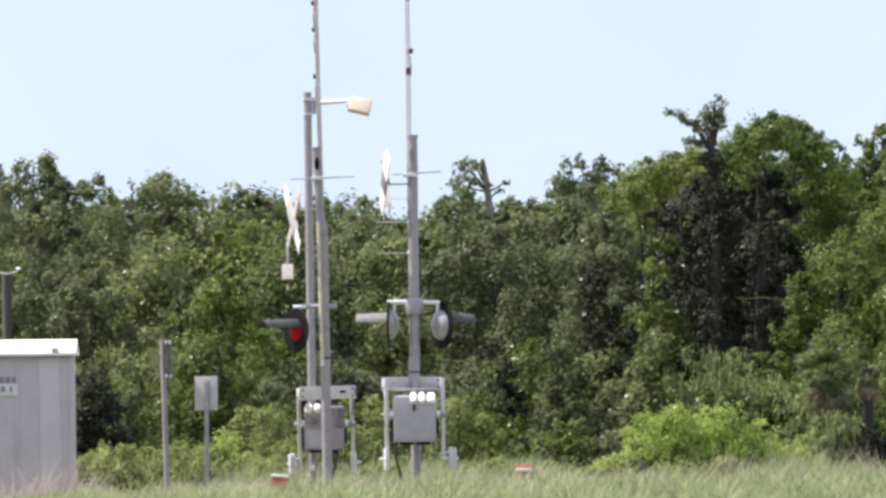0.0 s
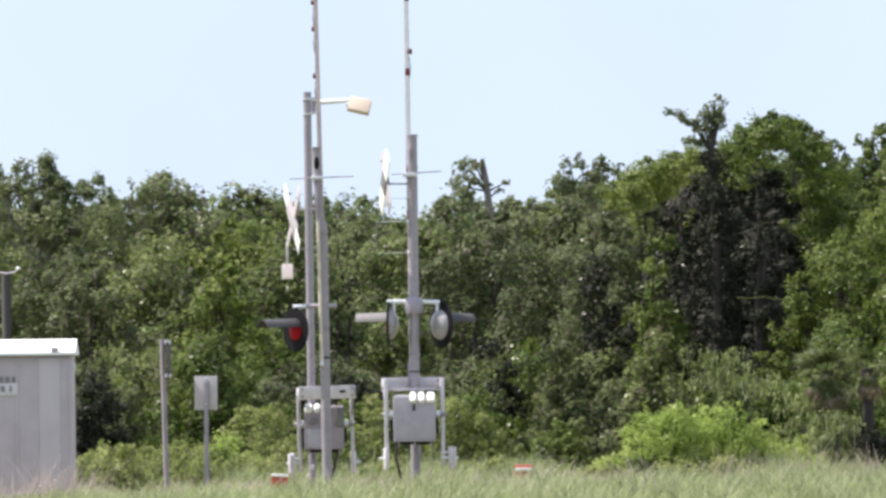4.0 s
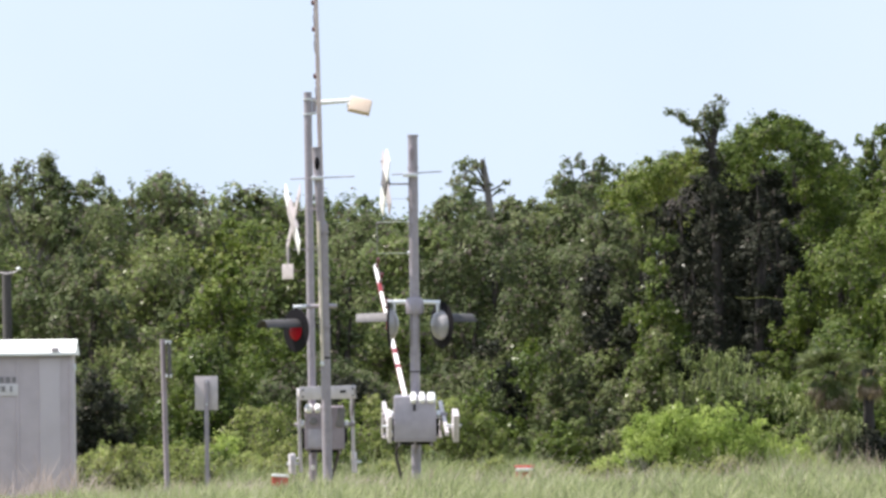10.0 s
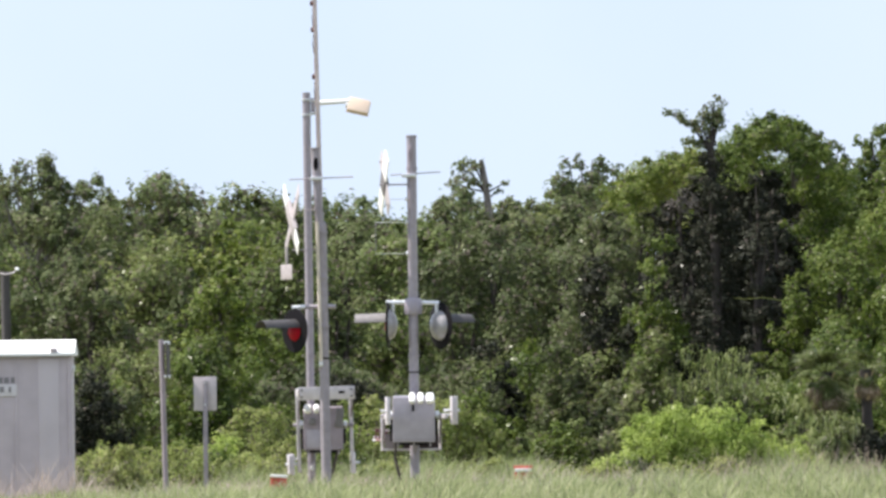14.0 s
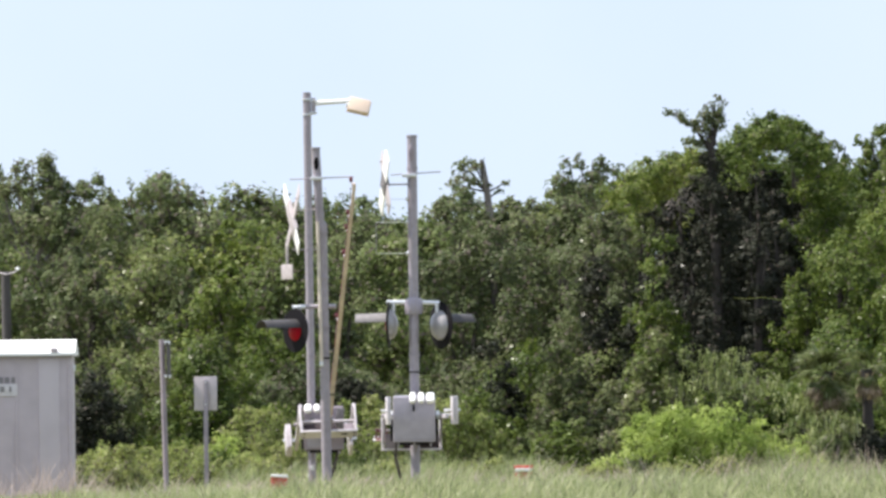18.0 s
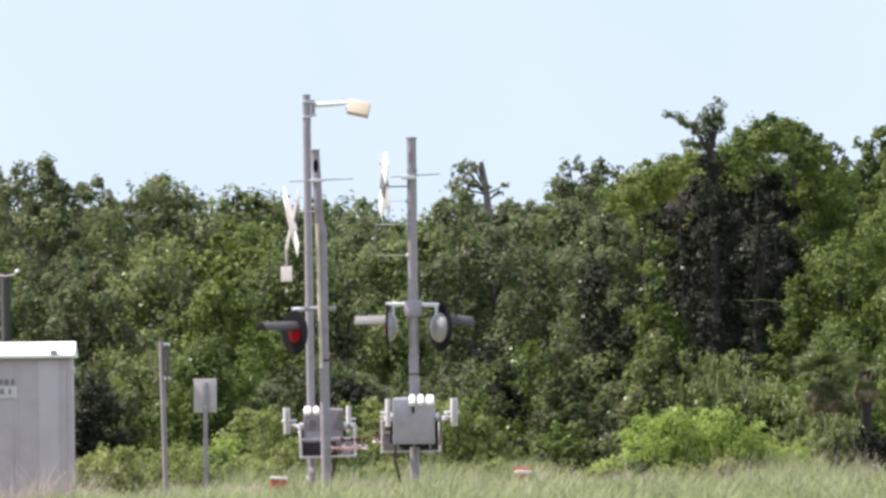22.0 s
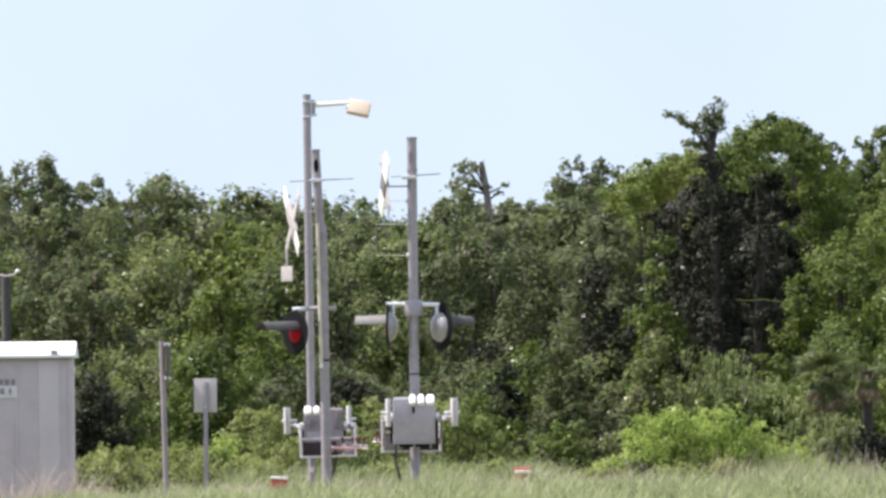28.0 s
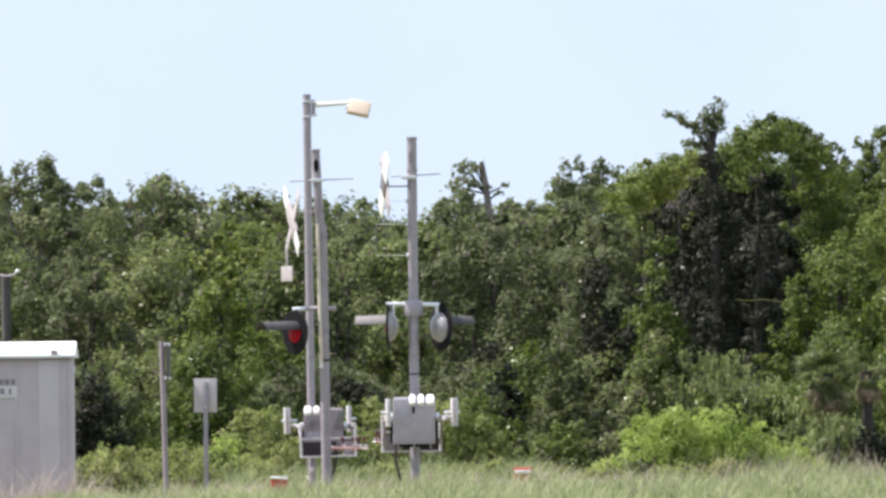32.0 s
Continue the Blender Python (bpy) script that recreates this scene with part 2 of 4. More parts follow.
def make_ground():
    xs = [-3000, -600, -120, -40] + [-20 + i for i in range(41)] + [40, 120, 600, 3000]
    ys = [-400, -60, 0, 60, 120, 160] + [170 + 1.5 * i for i in range(47)] + [250, 270, 300, 340, 400, 600, 1200, 4500]
    verts = [(x, y, ground_height(x, y)) for y in ys for x in xs]
    w = len(xs)
    faces = [(j * w + i, j * w + i + 1, (j + 1) * w + i + 1, (j + 1) * w + i) for j in range(len(ys) - 1) for i in range(w - 1)]
    me = bpy.data.meshes.new("ground")
    me.from_pydata(verts, [], faces)
    me.materials.append(SOIL)
    me.polygons.foreach_set("use_smooth", [True] * len(me.polygons))
    tagged(new("ground", me), "flat grassy field with a low bank", "ground", kind="structure")


make_ground()


# ---- crossing hardware, in parts ----
def mast(parent, height, r):
    """A round steel mast with a cap, a hand hole, two bands and a base flange."""
    ob = part("mast", rod(bmesh.new(), (0, 0, 0), (0, 0, height), r, n=24), STEEL, parent, "galvanized steel mast")
    part("cap", rod(bmesh.new(), (0, 0, height), (0, 0, height + 0.03), r * 1.12, n=24), DULL_STEEL, ob)
    part("base_flange", box(bmesh.new(), (0, 0, 0.02), (0.4, 0.4, 0.04), bevel=0.006), DULL_STEEL, ob)
    bm = lathe(bmesh.new(), [(0.0, -0.010), (0.036, -0.010), (0.045, 0.0)], Matrix.Translation((-0.2 * r, -r + 0.004, height - 0.22)) @ Matrix.Diagonal((0.8, 1, 2.6, 1)), 18)
    part("hand_hole", bm, CASE_SHADE_GREY, ob, "oval hand hole near the mast's top")
    for z in (height - 0.42, height * 0.42):
        part("band", rod(bmesh.new(), (0, 0, z - 0.018), (0, 0, z + 0.018), r * 1.12, n=24), DULL_STEEL, ob)
    return ob


def flasher(parent, at, hood_mat=BLACK, reach=0.50):
    """A flashing-light unit that faces local -y: round black background, half-round hood, red lens, cast back."""
    bm = bmesh.new()
    lathe(bm, [(0.0, 0.012), (0.31, 0.006), (0.32, 0.0), (0.31, -0.008), (0.16, -0.012)], Matrix.Identity(4), 36)
    disc = part("background_disc", bm, BLACK, parent, "round black background disc", at)
    bm = bmesh.new()
    lathe(bm, [(0.165, -0.01), (0.158, -0.5 * reach), (0.15, -reach), (0.143, -reach), (0.15, -0.5 * reach), (0.157, -0.01)], Matrix.Identity(4), 18, radians(14), radians(152))
    part("hood", bm, hood_mat, disc, "long visor hood")
    bm = bmesh.new()
    lathe(bm, [(0.0, -0.05), (0.06, -0.046), (0.11, -0.034), (0.15, -0.012)], Matrix.Identity(4), 28)
    part("lens", bm, LENS, disc, "round red lens")
    bm = bmesh.new()
    lathe(bm, [(0.205, 0.012), (0.20, 0.03), (0.175, 0.07), (0.12, 0.105), (0.05, 0.122), (0.0, 0.125)], Matrix.Identity(4), 28)
    part("lamp_housing", bm, CAST, disc, "silver cast lamp housing")
    bm = bmesh.new()
    rod(bm, (0, 0.06, 0.17), (0, 0.06, 0.30), 0.026)
    part("hanger", bm, SILVER, disc)
    return disc


def crossbuck(parent, at, side=1, length=1.22):
    """Two crossed boards that face local -y."""
    # The second board is a duller grey-white than the first.
    for i, (mat, a, label) in enumerate(((WHITE, 45 * side, "white reflective crossing board"), (DULL_WHITE, -45 * side, "dull white crossing board"))):
        bm = bmesh.new()
        box(bm, (0, 0.02 * i, 0), (length, 0.016, 0.235), bevel=0.004)
        ob = part("crossbuck_board", bm, mat, parent, label, at @ pose(0, 0, 0, 0, a, 0) @ pose(0, 0, 0, 5 - (14 if side > 0 else 6) * i, 0, 0))
        if i == 0:
            # Plate added to dull the middle of the first board.
            part("center_plate", box(bmesh.new(), (0, 0.01, 0), (0.26 if side < 0 else 0.58, 0.058, 0.242), bevel=0.003), DULL_WHITE if side > 0 else HOOD_GREY, ob, "dull plate over the crossing point")
        for x in (-0.42, 0.42):
            part("bolt", rod(bmesh.new(), (x, -0.014, 0), (x, 0.03, 0), 0.012, n=8), DULL_STEEL, ob)


def gate_mechanism(parent, at, side=1, paint=None):
    """The gate's motor case with its lid, highlight humps, latch, painted under-shade, shaft and side covers."""
    bm = bmesh.new()
    box(bm, (0, 0, -0.055), (0.575, 0.34, 0.62), bevel=0.022)
    # Set for the left case, whose paint is darkened for its shade.
    old = paint is not None
    paint = paint or CASE
    case = part("motor_case", bm, paint, parent, "grey painted gate motor case", at)
    bm = bmesh.new()
    box(bm, (0, 0.085, 0.225), (0.565, 0.18, 0.09), bevel=0.03)
    part("lid", bm, paint if old else LID, case, "rounded grey lid")
    # White humps put the lid's sun highlights into colour and shape.
    for x, w in ((-0.018, 0.085), (0.098, 0.085), (0.225, 0.11)):
        part("lid_highlight", box(bmesh.new(), (x * side, -0.155, 0.232), (w, 0.17 if not old else 0.14, 0.09), (48, 0, 0), bevel=0.040), ROOF_WHITE, case, "rounded hump, white in place of a sun highlight")
    part("latch", box(bmesh.new(), (-0.005, -0.18, 0.10), (0.03, 0.03, 0.09), bevel=0.006), BLACK, case)
    # Black block stands in for the shade under the case.
    part("under_case_shade", box(bmesh.new(), (0, 0.03, -0.385), (0.50, 0.24, 0.04), bevel=0.012), BLACK, case, "black block for the shade under the case")
    part("seam", box(bmesh.new(), (0, -0.171, -0.33), (0.56, 0.006, 0.012)), DULL_STEEL, case)
    for x in (-0.22, 0.0, 0.22):
        part("foot_bolt", rod(bmesh.new(), (x, -0.10, -0.43), (x, -0.10, -0.37), 0.014, n=8), DULL_STEEL, case)
    part("main_shaft", rod(bmesh.new(), (-0.44, 0, 0.0), (0.44, 0, 0.0), 0.030), DULL_STEEL, case)
    for x in (-0.32, 0.32):
        part("shaft_hub", rod(bmesh.new(), (x - 0.025, 0, 0), (x + 0.025, 0, 0), 0.062), SILVER, case)
    part("side_cover", box(bmesh.new(), (0.305, -0.03, -0.16), (0.04, 0.2, 0.22), bevel=0.015), BLACK, case)
    part("side_cover", box(bmesh.new(), (-0.305, -0.03, -0.2), (0.04, 0.2, 0.30), bevel=0.015), BLACK, case)
    if old:
        part("motor_cap", rod(bmesh.new(), (-0.16, -0.13, 0.05), (-0.16, -0.235, 0.05), 0.062, 0.05, 18), HOOD_GREY, case, "dark round motor cap")
        part("relay_box", box(bmesh.new(), (0.235, -0.18, 0.10), (0.11, 0.06, 0.28), (0, 8, 0), 0.02), HOOD_GREY, case, "dark narrow relay box")
        part("cover_panel", box(bmesh.new(), (-0.14, -0.172, -0.20), (0.20, 0.012, 0.26), bevel=0.005), CASE, case, "paler bolted cover")
    return case


def gate_arm(parent, length, body, stripes, lamps, base_width=0.085):
    """The swinging arm: local z runs along it, local y is its under side when it is down, x the shaft."""
    bm = bmesh.new()
    w0, w1 = base_width, base_width * 0.62
    ring = []
    for z, w in ((0.40, w0 * 0.96), (0.42, w0), (length - 0.03, w1), (length, w1 * 0.8)):
        k = 0.28
        corner = ((-0.5, -k + 0.08), (-0.42, -k), (0.42, -k), (0.5, -k + 0.08), (0.5, k - 0.08), (0.42, k), (-0.42, k), (-0.5, k - 0.08))
        ring.append([bm.verts.new((cx * w, 0.33 + cy * w, z)) for cx, cy in corner])
    for p, q in zip(ring, ring[1:]):
        for i in range(8):
            bm.faces.new((p[i], p[(i + 1) % 8], q[(i + 1) % 8], q[i]))
    bm.faces.new(ring[0])
    bm.faces.new(ring[-1])
    arm = part("gate_arm", bm, body, parent, "long tapered crossing gate arm")

    def width(z):
        return base_width * (1 - 0.38 * (z - 0.40) / (length - 0.40))

    for z, tall in stripes:
        w = width(z) + 0.010
        part("red_stripe", box(bmesh.new(), (0, 0.33, z), (w, w * 0.6, tall), bevel=0.004), RED, arm, "red reflective stripe")
    for i in range(int((length - 1.1) / 0.41)):
        z = 1.0 + 0.41 * i
        for side in (-1, 1):
            part("side_stripe", box(bmesh.new(), (side * (width(z) / 2 + 0.001), 0.33, z), (0.006, width(z) * 0.44, 0.40), bevel=0.002), MAROON if i % 2 else RED, arm)
    for i in range(8 if not stripes else 0):
        z = 1.1 + 0.8 * i
        part("top_stripe", box(bmesh.new(), (0, 0.328 - width(z) * 0.28, z), (width(z) * 0.9, 0.006, 0.42), bevel=0.002), MAROON, arm)
    for z in lamps:
        bm = bmesh.new()
        box(bm, (0.035, 0.20, z), (0.05, 0.06, 0.075), bevel=0.02)
        rod(bm, (0.035, 0.20, z), (0.01, 0.33, z), 0.012, n=8)
        lamp = part("arm_lamp", bm, DARK_RED, arm, "small dark red gate arm lamp")
        part("lamp_bracket", box(bmesh.new(), (0.015, 0.29, z + 0.03), (0.05, 0.03, 0.05), bevel=0.006), WEIGHT, lamp)
        cable = tube_path(bmesh.new(), [(0.03, 0.295, z - 0.08), (0.04, 0.28, z - 0.2), (0.03, 0.305, z - 0.34)], 0.007, 0.007, 6)
        part("lamp_cable", cable, RUBBER, arm)
    part("shoe_band", box(bmesh.new(), (0, 0.33, 1.37), (base_width + 0.014, base_width * 0.7, 0.06), bevel=0.006), HOOD_GREY, arm)
    bm = bmesh.new()
    box(bm, (0, 0.45, 0.45), (0.82, 0.03, 0.19), bevel=0.006)
    part("cross_plate", bm, WEIGHT, arm, "pale galvanized cross plate")
    for x in (-0.36, 0.36):
        for z in (0.40, 0.50):
            part("plate_bolt", rod(bmesh.new(), (x, 0.425, z), (x, 0.475, z), 0.014, n=8), BLACK, arm)
    part("plate_slot", box(bmesh.new(), (-0.22, 0.458, 0.46), (0.09, 0.020, 0.04), bevel=0.006), BLACK, arm, "dark slot in the plate")
    # Two added sheets put the shade inside the open channel into colour.
    part("channel_shade", box(bmesh.new(), (0.12, 0.335, 0.365), (0.49, 0.20, 0.02), bevel=0.004), SHADE_SHEET, arm, "dark sheet for the shade between the rails")
    part("channel_shade", box(bmesh.new(), (-0.30, 0.335, 0.365), (0.13, 0.20, 0.02), bevel=0.004), CASE_SHADE_GREY, arm, "grey sheet for the paler shade between the rails")
    part("front_rail", box(bmesh.new(), (0, 0.19, 0.372), (0.80, 0.03, 0.035), bevel=0.006), WEIGHT, arm)
    part("arm_shoe", box(bmesh.new(), (0, 0.345, 0.58), (0.10, 0.10, 0.34), bevel=0.015), DULL_STEEL, arm)
    for s in (-1, 1):
        bm = bmesh.new()
        box(bm, (s * 0.385, 0.0, -0.10), (0.052, 0.06, 1.2), bevel=0.008)
        box(bm, (s * 0.395, 0.235, 0.46), (0.03, 0.46, 0.11), bevel=0.006)
        part("side_arm", bm, WEIGHT, arm, "flat steel side arm")
        part("brace", rod(bmesh.new(), (s * 0.385, 0.03, 0.1), (s * 0.385, 0.36, 0.42), 0.016, n=8), DULL_STEEL, arm)
        out = 0.48 if s > 0 else -0.40
        for k in range(2 if s > 0 else 1):
            bm = bmesh.new()
            box(bm, (out + 0.042 * k * s, -0.08, -0.58), (0.038 if s > 0 else 0.05, 0.38, 0.30 - 0.02 * k), bevel=0.008)
            part("counterweight", bm, WEIGHT, arm, "stacked counterweight plate")
        bm = rod(bmesh.new(), (s * 0.36, -0.08, -0.58), (out + s * 0.10, -0.08, -0.58), 0.02, n=8)
        rod(bm, (s * 0.36, -0.02, -0.50), (out + s * 0.02, -0.02, -0.50), 0.016, n=8)
        part("weight_bolt", bm, SILVER, arm)
    return arm


# the signal on this side of the road
RIGHT_SHAFT = (-0.42, 219.73, 1.31)
right_signal = thing("crossing_signal", "grey steel railway crossing signal with flashers and gate", "crossing signal", pose(-0.41, 220.0, 0.0), "crossing signals")
mast(right_signal, 5.11, 0.066)
part("strap", rod(bmesh.new(), (0, 0, 1.905), (0, 0, 1.922), 0.072, n=24), BLACK, right_signal, "thin dark strap round the mast")
part("crossbuck_bracket", rod(bmesh.new(), (-0.44, 0, 4.47), (0.0, 0, 4.47), 0.012), STEEL, right_signal)
crossbuck(right_signal, pose(-0.385, -0.02, 4.49, 0, 0, -82), -1, 1.04)
for z, x0 in ((4.27, -0.30), (3.955, -0.50), (3.53, -0.50)):
    bm = rod(bmesh.new(), (x0, 0, z), (0, 0, z), 0.004)
    rod(bm, (-0.09, 0, z), (-0.03, 0, z), 0.03)
    part("sign_bracket", bm, SILVER, right_signal)
part("side_sign", box(bmesh.new(), (-0.5, 0, 3.74), (0.004, 0.45, 0.44), (0, 0, -0.5), 0.001), CASE_SHADE_GREY, right_signal, "flat sign panel seen on its edge")
bm = rod(bmesh.new(), (-0.29, 0, 4.60), (0.39, 0, 4.635), 0.008)
part("wire_arm", bm, STEEL, right_signal)
part("clamp", box(bmesh.new(), (-0.04, -0.02, 4.59), (0.2, 0.2, 0.05), bevel=0.015), SILVER, right_signal, "bright mast clamp")
part("junction_collar", lathe(bmesh.new(), [(0.05, -0.12), (0.115, -0.12), (0.125, -0.07), (0.125, 0.06), (0.10, 0.10), (0.05, 0.1)], pose(0, 0, 2.82, 90, 0, 0), 24), STEEL, right_signal, "round junction collar for the light arm")
bm = rod(bmesh.new(), (-0.37, 0, 2.865), (0.0, 0, 2.865), 0.03)
rod(bm, (0.0, 0, 2.865), (0.35, 0, 2.85), 0.03)
part("light_arm", bm, SILVER, right_signal, "silver pipe arm")
flasher(right_signal, pose(-0.34, 0.0, 2.56, 0, 0, -96), HOOD_GREY, 0.45)
flasher(right_signal, pose(0.37, 0.0, 2.545, 0, 0, 120), DARK_HOOD, 0.46)
gate_mechanism(right_signal, pose(-0.01, -0.27, 1.325))
for z in (1.2, 1.45):
    part("mast_clamp", box(bmesh.new(), (0, -0.06, z), (0.2, 0.2, 0.05), bevel=0.012), DULL_STEEL, right_signal)
part("drain_cable", tube_path(bmesh.new(), [(-0.25, -0.27, 1.0), (-0.27, -0.25, 0.75), (-0.2, -0.2, 0.45), (-0.12, -0.1, 0.1)], 0.022, 0.022), RUBBER, right_signal, "black sagging cable")
right_arm = gate_arm(right_signal, 6.75, WHITE, ((5.85, 0.34), (4.71, 0.10), (3.34, 0.18), (2.75, 0.14)), (6.62, 6.02, 4.98), 0.068)

# the signal on the far side: its gate hangs on the lighting pole, with a mast of its own before it
LEFT_SHAFT = (-1.735, 233.74, 1.205)
left_gate = thing("lighting_pole_gate", "tall grey lighting pole carrying a crossing gate", "crossing gate", pose(-1.93, 234.0, 0.0), "crossing signals")
bm = rod(bmesh.new(), (0, 0, 0), (-0.02, 0, 6.0), 0.058, n=24)
part("pole", bm, STEEL, left_gate, "galvanized steel lighting pole")
part("base_flange", box(bmesh.new(), (0, 0, 0.02), (0.4, 0.4, 0.04), bevel=0.006), DULL_STEEL, left_gate)
for z in (5.9, 5.68):
    part("band", rod(bmesh.new(), (-0.02, 0, z - 0.014), (-0.02, 0, z + 0.014), 0.073, n=24), SILVER, left_gate)
part("arm_bracket", box(bmesh.new(), (0.075, 0, 5.80), (0.06, 0.08, 0.24), bevel=0.015), STEEL, left_gate)
for z in (5.88, 5.70):
    part("bracket_bolt", rod(bmesh.new(), (0.02, -0.05, z), (0.13, -0.05, z), 0.014, n=8), SILVER, left_gate)
part("lamp_arm", rod(bmesh.new(), (0.06, 0, 5.84), (0.60, 0, 5.87), 0.036, 0.03), WHITE, left_gate, "white lamp arm")
LAMP = pose(0.735, 0.0, 5.79) @ pose(0, 0, 0, 0, 13, 0) @ pose(0, 0, 0, 60, 0, 0) @ Matrix.Scale(0.93, 4)
lamp_head = part("lamp_head", box(bmesh.new(), (0, 0, 0.02), (0.335, 0.245, 0.07), bevel=0.022), BEIGE, left_gate, "cream square floodlight turned away", LAMP)
part("lamp_rim", box(bmesh.new(), (0, 0, -0.022), (0.35, 0.26, 0.02), bevel=0.008), BEIGE, lamp_head)
part("lamp_glass", box(bmesh.new(), (0, 0, -0.037), (0.30, 0.22, 0.012), bevel=0.004), HOOD_GREY, lamp_head, "dark lamp glass on the far face")
part("knuckle", rod(bmesh.new(), (-0.20, -0.02, 0.0), (-0.14, -0.02, 0.0), 0.045), WHITE, lamp_head)
gate_mechanism(left_gate, pose(0.175, -0.27, 1.185), -1, CASE_SHADE_GREY)
part("reflector", box(bmesh.new(), (0.0, -0.075, 0.56), (0.05, 0.03, 0.07), bevel=0.008), WHITE, left_gate, "small white reflector")
for z in (1.1, 1.35):
    part("mast_clamp", box(bmesh.new(), (0.06, -0.06, z), (0.26, 0.2, 0.05), bevel=0.012), DULL_STEEL, left_gate)
part("drain_cable", tube_path(bmesh.new(), [(0.40, -0.27, 1.05), (0.38, -0.25, 0.8), (0.3, -0.2, 0.5), (0.1, -0.1, 0.1)], 0.026, 0.022), RUBBER, left_gate, "black sagging cable")
left_arm = gate_arm(left_gate, 7.05, TAN, [], (6.95, 6.08, 5.70, 5.02, 3.3), 0.070)

left_signal = thing("crossing_signal", "grey steel crossing signal mast with a flasher", "crossing signal", pose(-1.70, 231.6, 0.0), "crossing signals")
part("lower_mast", rod(bmesh.new(), (0.0, 0, 0), (-0.03, 0, 4.06), 0.070, n=24), DULL_STEEL, left_signal, "galvanized steel mast")
upper = part("upper_mast", rod(bmesh.new(), (-0.055, 0, 3.98), (-0.115, 0, 5.14), 0.063, n=24), DULL_STEEL, left_signal, "slightly leaning upper mast tube")
part("cap", rod(bmesh.new(), (-0.115, 0, 5.14), (-0.115, 0, 5.165), 0.070, n=24), DULL_STEEL, upper)
part("hand_hole", lathe(bmesh.new(), [(0.0, -0.010), (0.036, -0.010), (0.045, 0.0)], Matrix.Translation((-0.105, -0.060, 4.93)) @ Matrix.Diagonal((0.8, 1, 2.2, 1)), 18), BLACK, upper, "oval hand hole near the mast's top")
part("reducer", lathe(bmesh.new(), [(0.062, 0.07), (0.072, 0.03), (0.080, -0.05), (0.07, -0.08)], pose(-0.04, 0, 4.03, 90, 0, 0), 24), DULL_STEEL, left_signal)
part("base_flange", box(bmesh.new(), (0, 0, 0.02), (0.4, 0.4, 0.04), bevel=0.006), DULL_STEEL, left_signal)
part("strap", rod(bmesh.new(), (-0.016, 0, 2.13), (-0.016, 0, 2.155), 0.075, n=24), BLACK, left_signal, "thin dark strap round the mast")
part("conduit", rod(bmesh.new(), (-0.060, -0.07, 2.06), (-0.095, -0.07, 4.10), 0.026), CREAM, left_signal, "worn pale conduit along the mast")
part("conduit_end", box(bmesh.new(), (-0.060, -0.07, 2.06), (0.055, 0.055, 0.07), bevel=0.012), SILVER, left_signal)
for z in (2.6, 3.3, 3.95):
    part("conduit_strap", rod(bmesh.new(), (-0.0074 * z, -0.01, z - 0.012), (-0.0074 * z, -0.01, z + 0.012), 0.086, n=20), DULL_STEEL, left_signal)
bm = rod(bmesh.new(), (-0.49, 0, 4.71), (0.43, 0, 4.74), 0.009)
part("wire_arm", bm, STEEL, left_signal)
part("clamp", box(bmesh.new(), (-0.10, -0.02, 4.72), (0.18, 0.18, 0.05), bevel=0.015), SILVER, left_signal)
for z in (4.27, 3.7):
    part("sign_bracket", rod(bmesh.new(), (-0.46, -0.03, z), (-0.08, 0, z), 0.009), STEEL, left_signal)
crossbuck(left_signal, pose(-0.47, -0.06, 4.135, 0, 0, -76), 1)
part("sign_stem", rod(bmesh.new(), (-0.535, -0.05, 3.45), (-0.535, -0.05, 3.75), 0.02), DULL_WHITE, left_signal)
part("track_count_sign", box(bmesh.new(), (-0.54, -0.06, 3.385), (0.40, 0.012, 0.215), (0, 0, -66), 0.006), DULL_WHITE, left_signal, "small dull white sign below the boards")
bm = rod(bmesh.new(), (-0.45, 0, 2.87), (-0.05, 0, 2.89), 0.03)
rod(bm, (-0.05, 0, 2.89), (0.16, 0, 2.88), 0.034)
part("light_arm", bm, STEEL, left_signal, "grey pipe arm")
part("arm_cap", rod(bmesh.new(), (-0.47, 0, 2.87), (-0.28, 0, 2.882), 0.033), SILVER, left_signal, "bright end of the pipe arm")
flasher(left_signal, pose(-0.43, -0.05, 2.545, 0, 0, -54), DARK_HOOD, 0.60)

# ---- signal hut ----
hut = thing("signal_hut", "grey aluminium trackside signal hut with a white roof", "equipment hut", pose(-5.93, 205.2, 0.0))
body = part("hut_body", box(bmesh.new(), (0, 0, 1.12), (2.42, 2.0, 2.10), bevel=0.012), ALUMINIUM, hut, "brushed aluminium walls")
bm = bmesh.new()
ends = [[bm.verts.new((x, y, z)) for y, z in ((-1.08, 2.15), (-1.08, 2.185), (0.0, 2.355), (1.08, 2.185), (1.08, 2.15))] for x in (-1.26, 1.26)]
for k in range(5):
    bm.faces.new((ends[0][k], ends[0][(k + 1) % 5], ends[1][(k + 1) % 5], ends[1][k]))
bm.faces.new(ends[0])
bm.faces.new(ends[1])
part("roof", bm, ROOF_WHITE, hut, "white sheet-metal roof of low pitch")
part("eave_gutter", box(bmesh.new(), (0, -1.04, 2.155), (2.46, 0.06, 0.035), bevel=0.008), DULL_STEEL, hut)
part("base_skid", box(bmesh.new(), (0, 0, 0.035), (2.3, 1.9, 0.07), bevel=0.01), DULL_STEEL, hut)
for x in (-0.95, -0.18, 0.52):
    part("panel_seam", box(bmesh.new(), (x, -1.004, 1.12), (0.035, 0.016, 2.02), bevel=0.004), ALUMINIUM, hut)
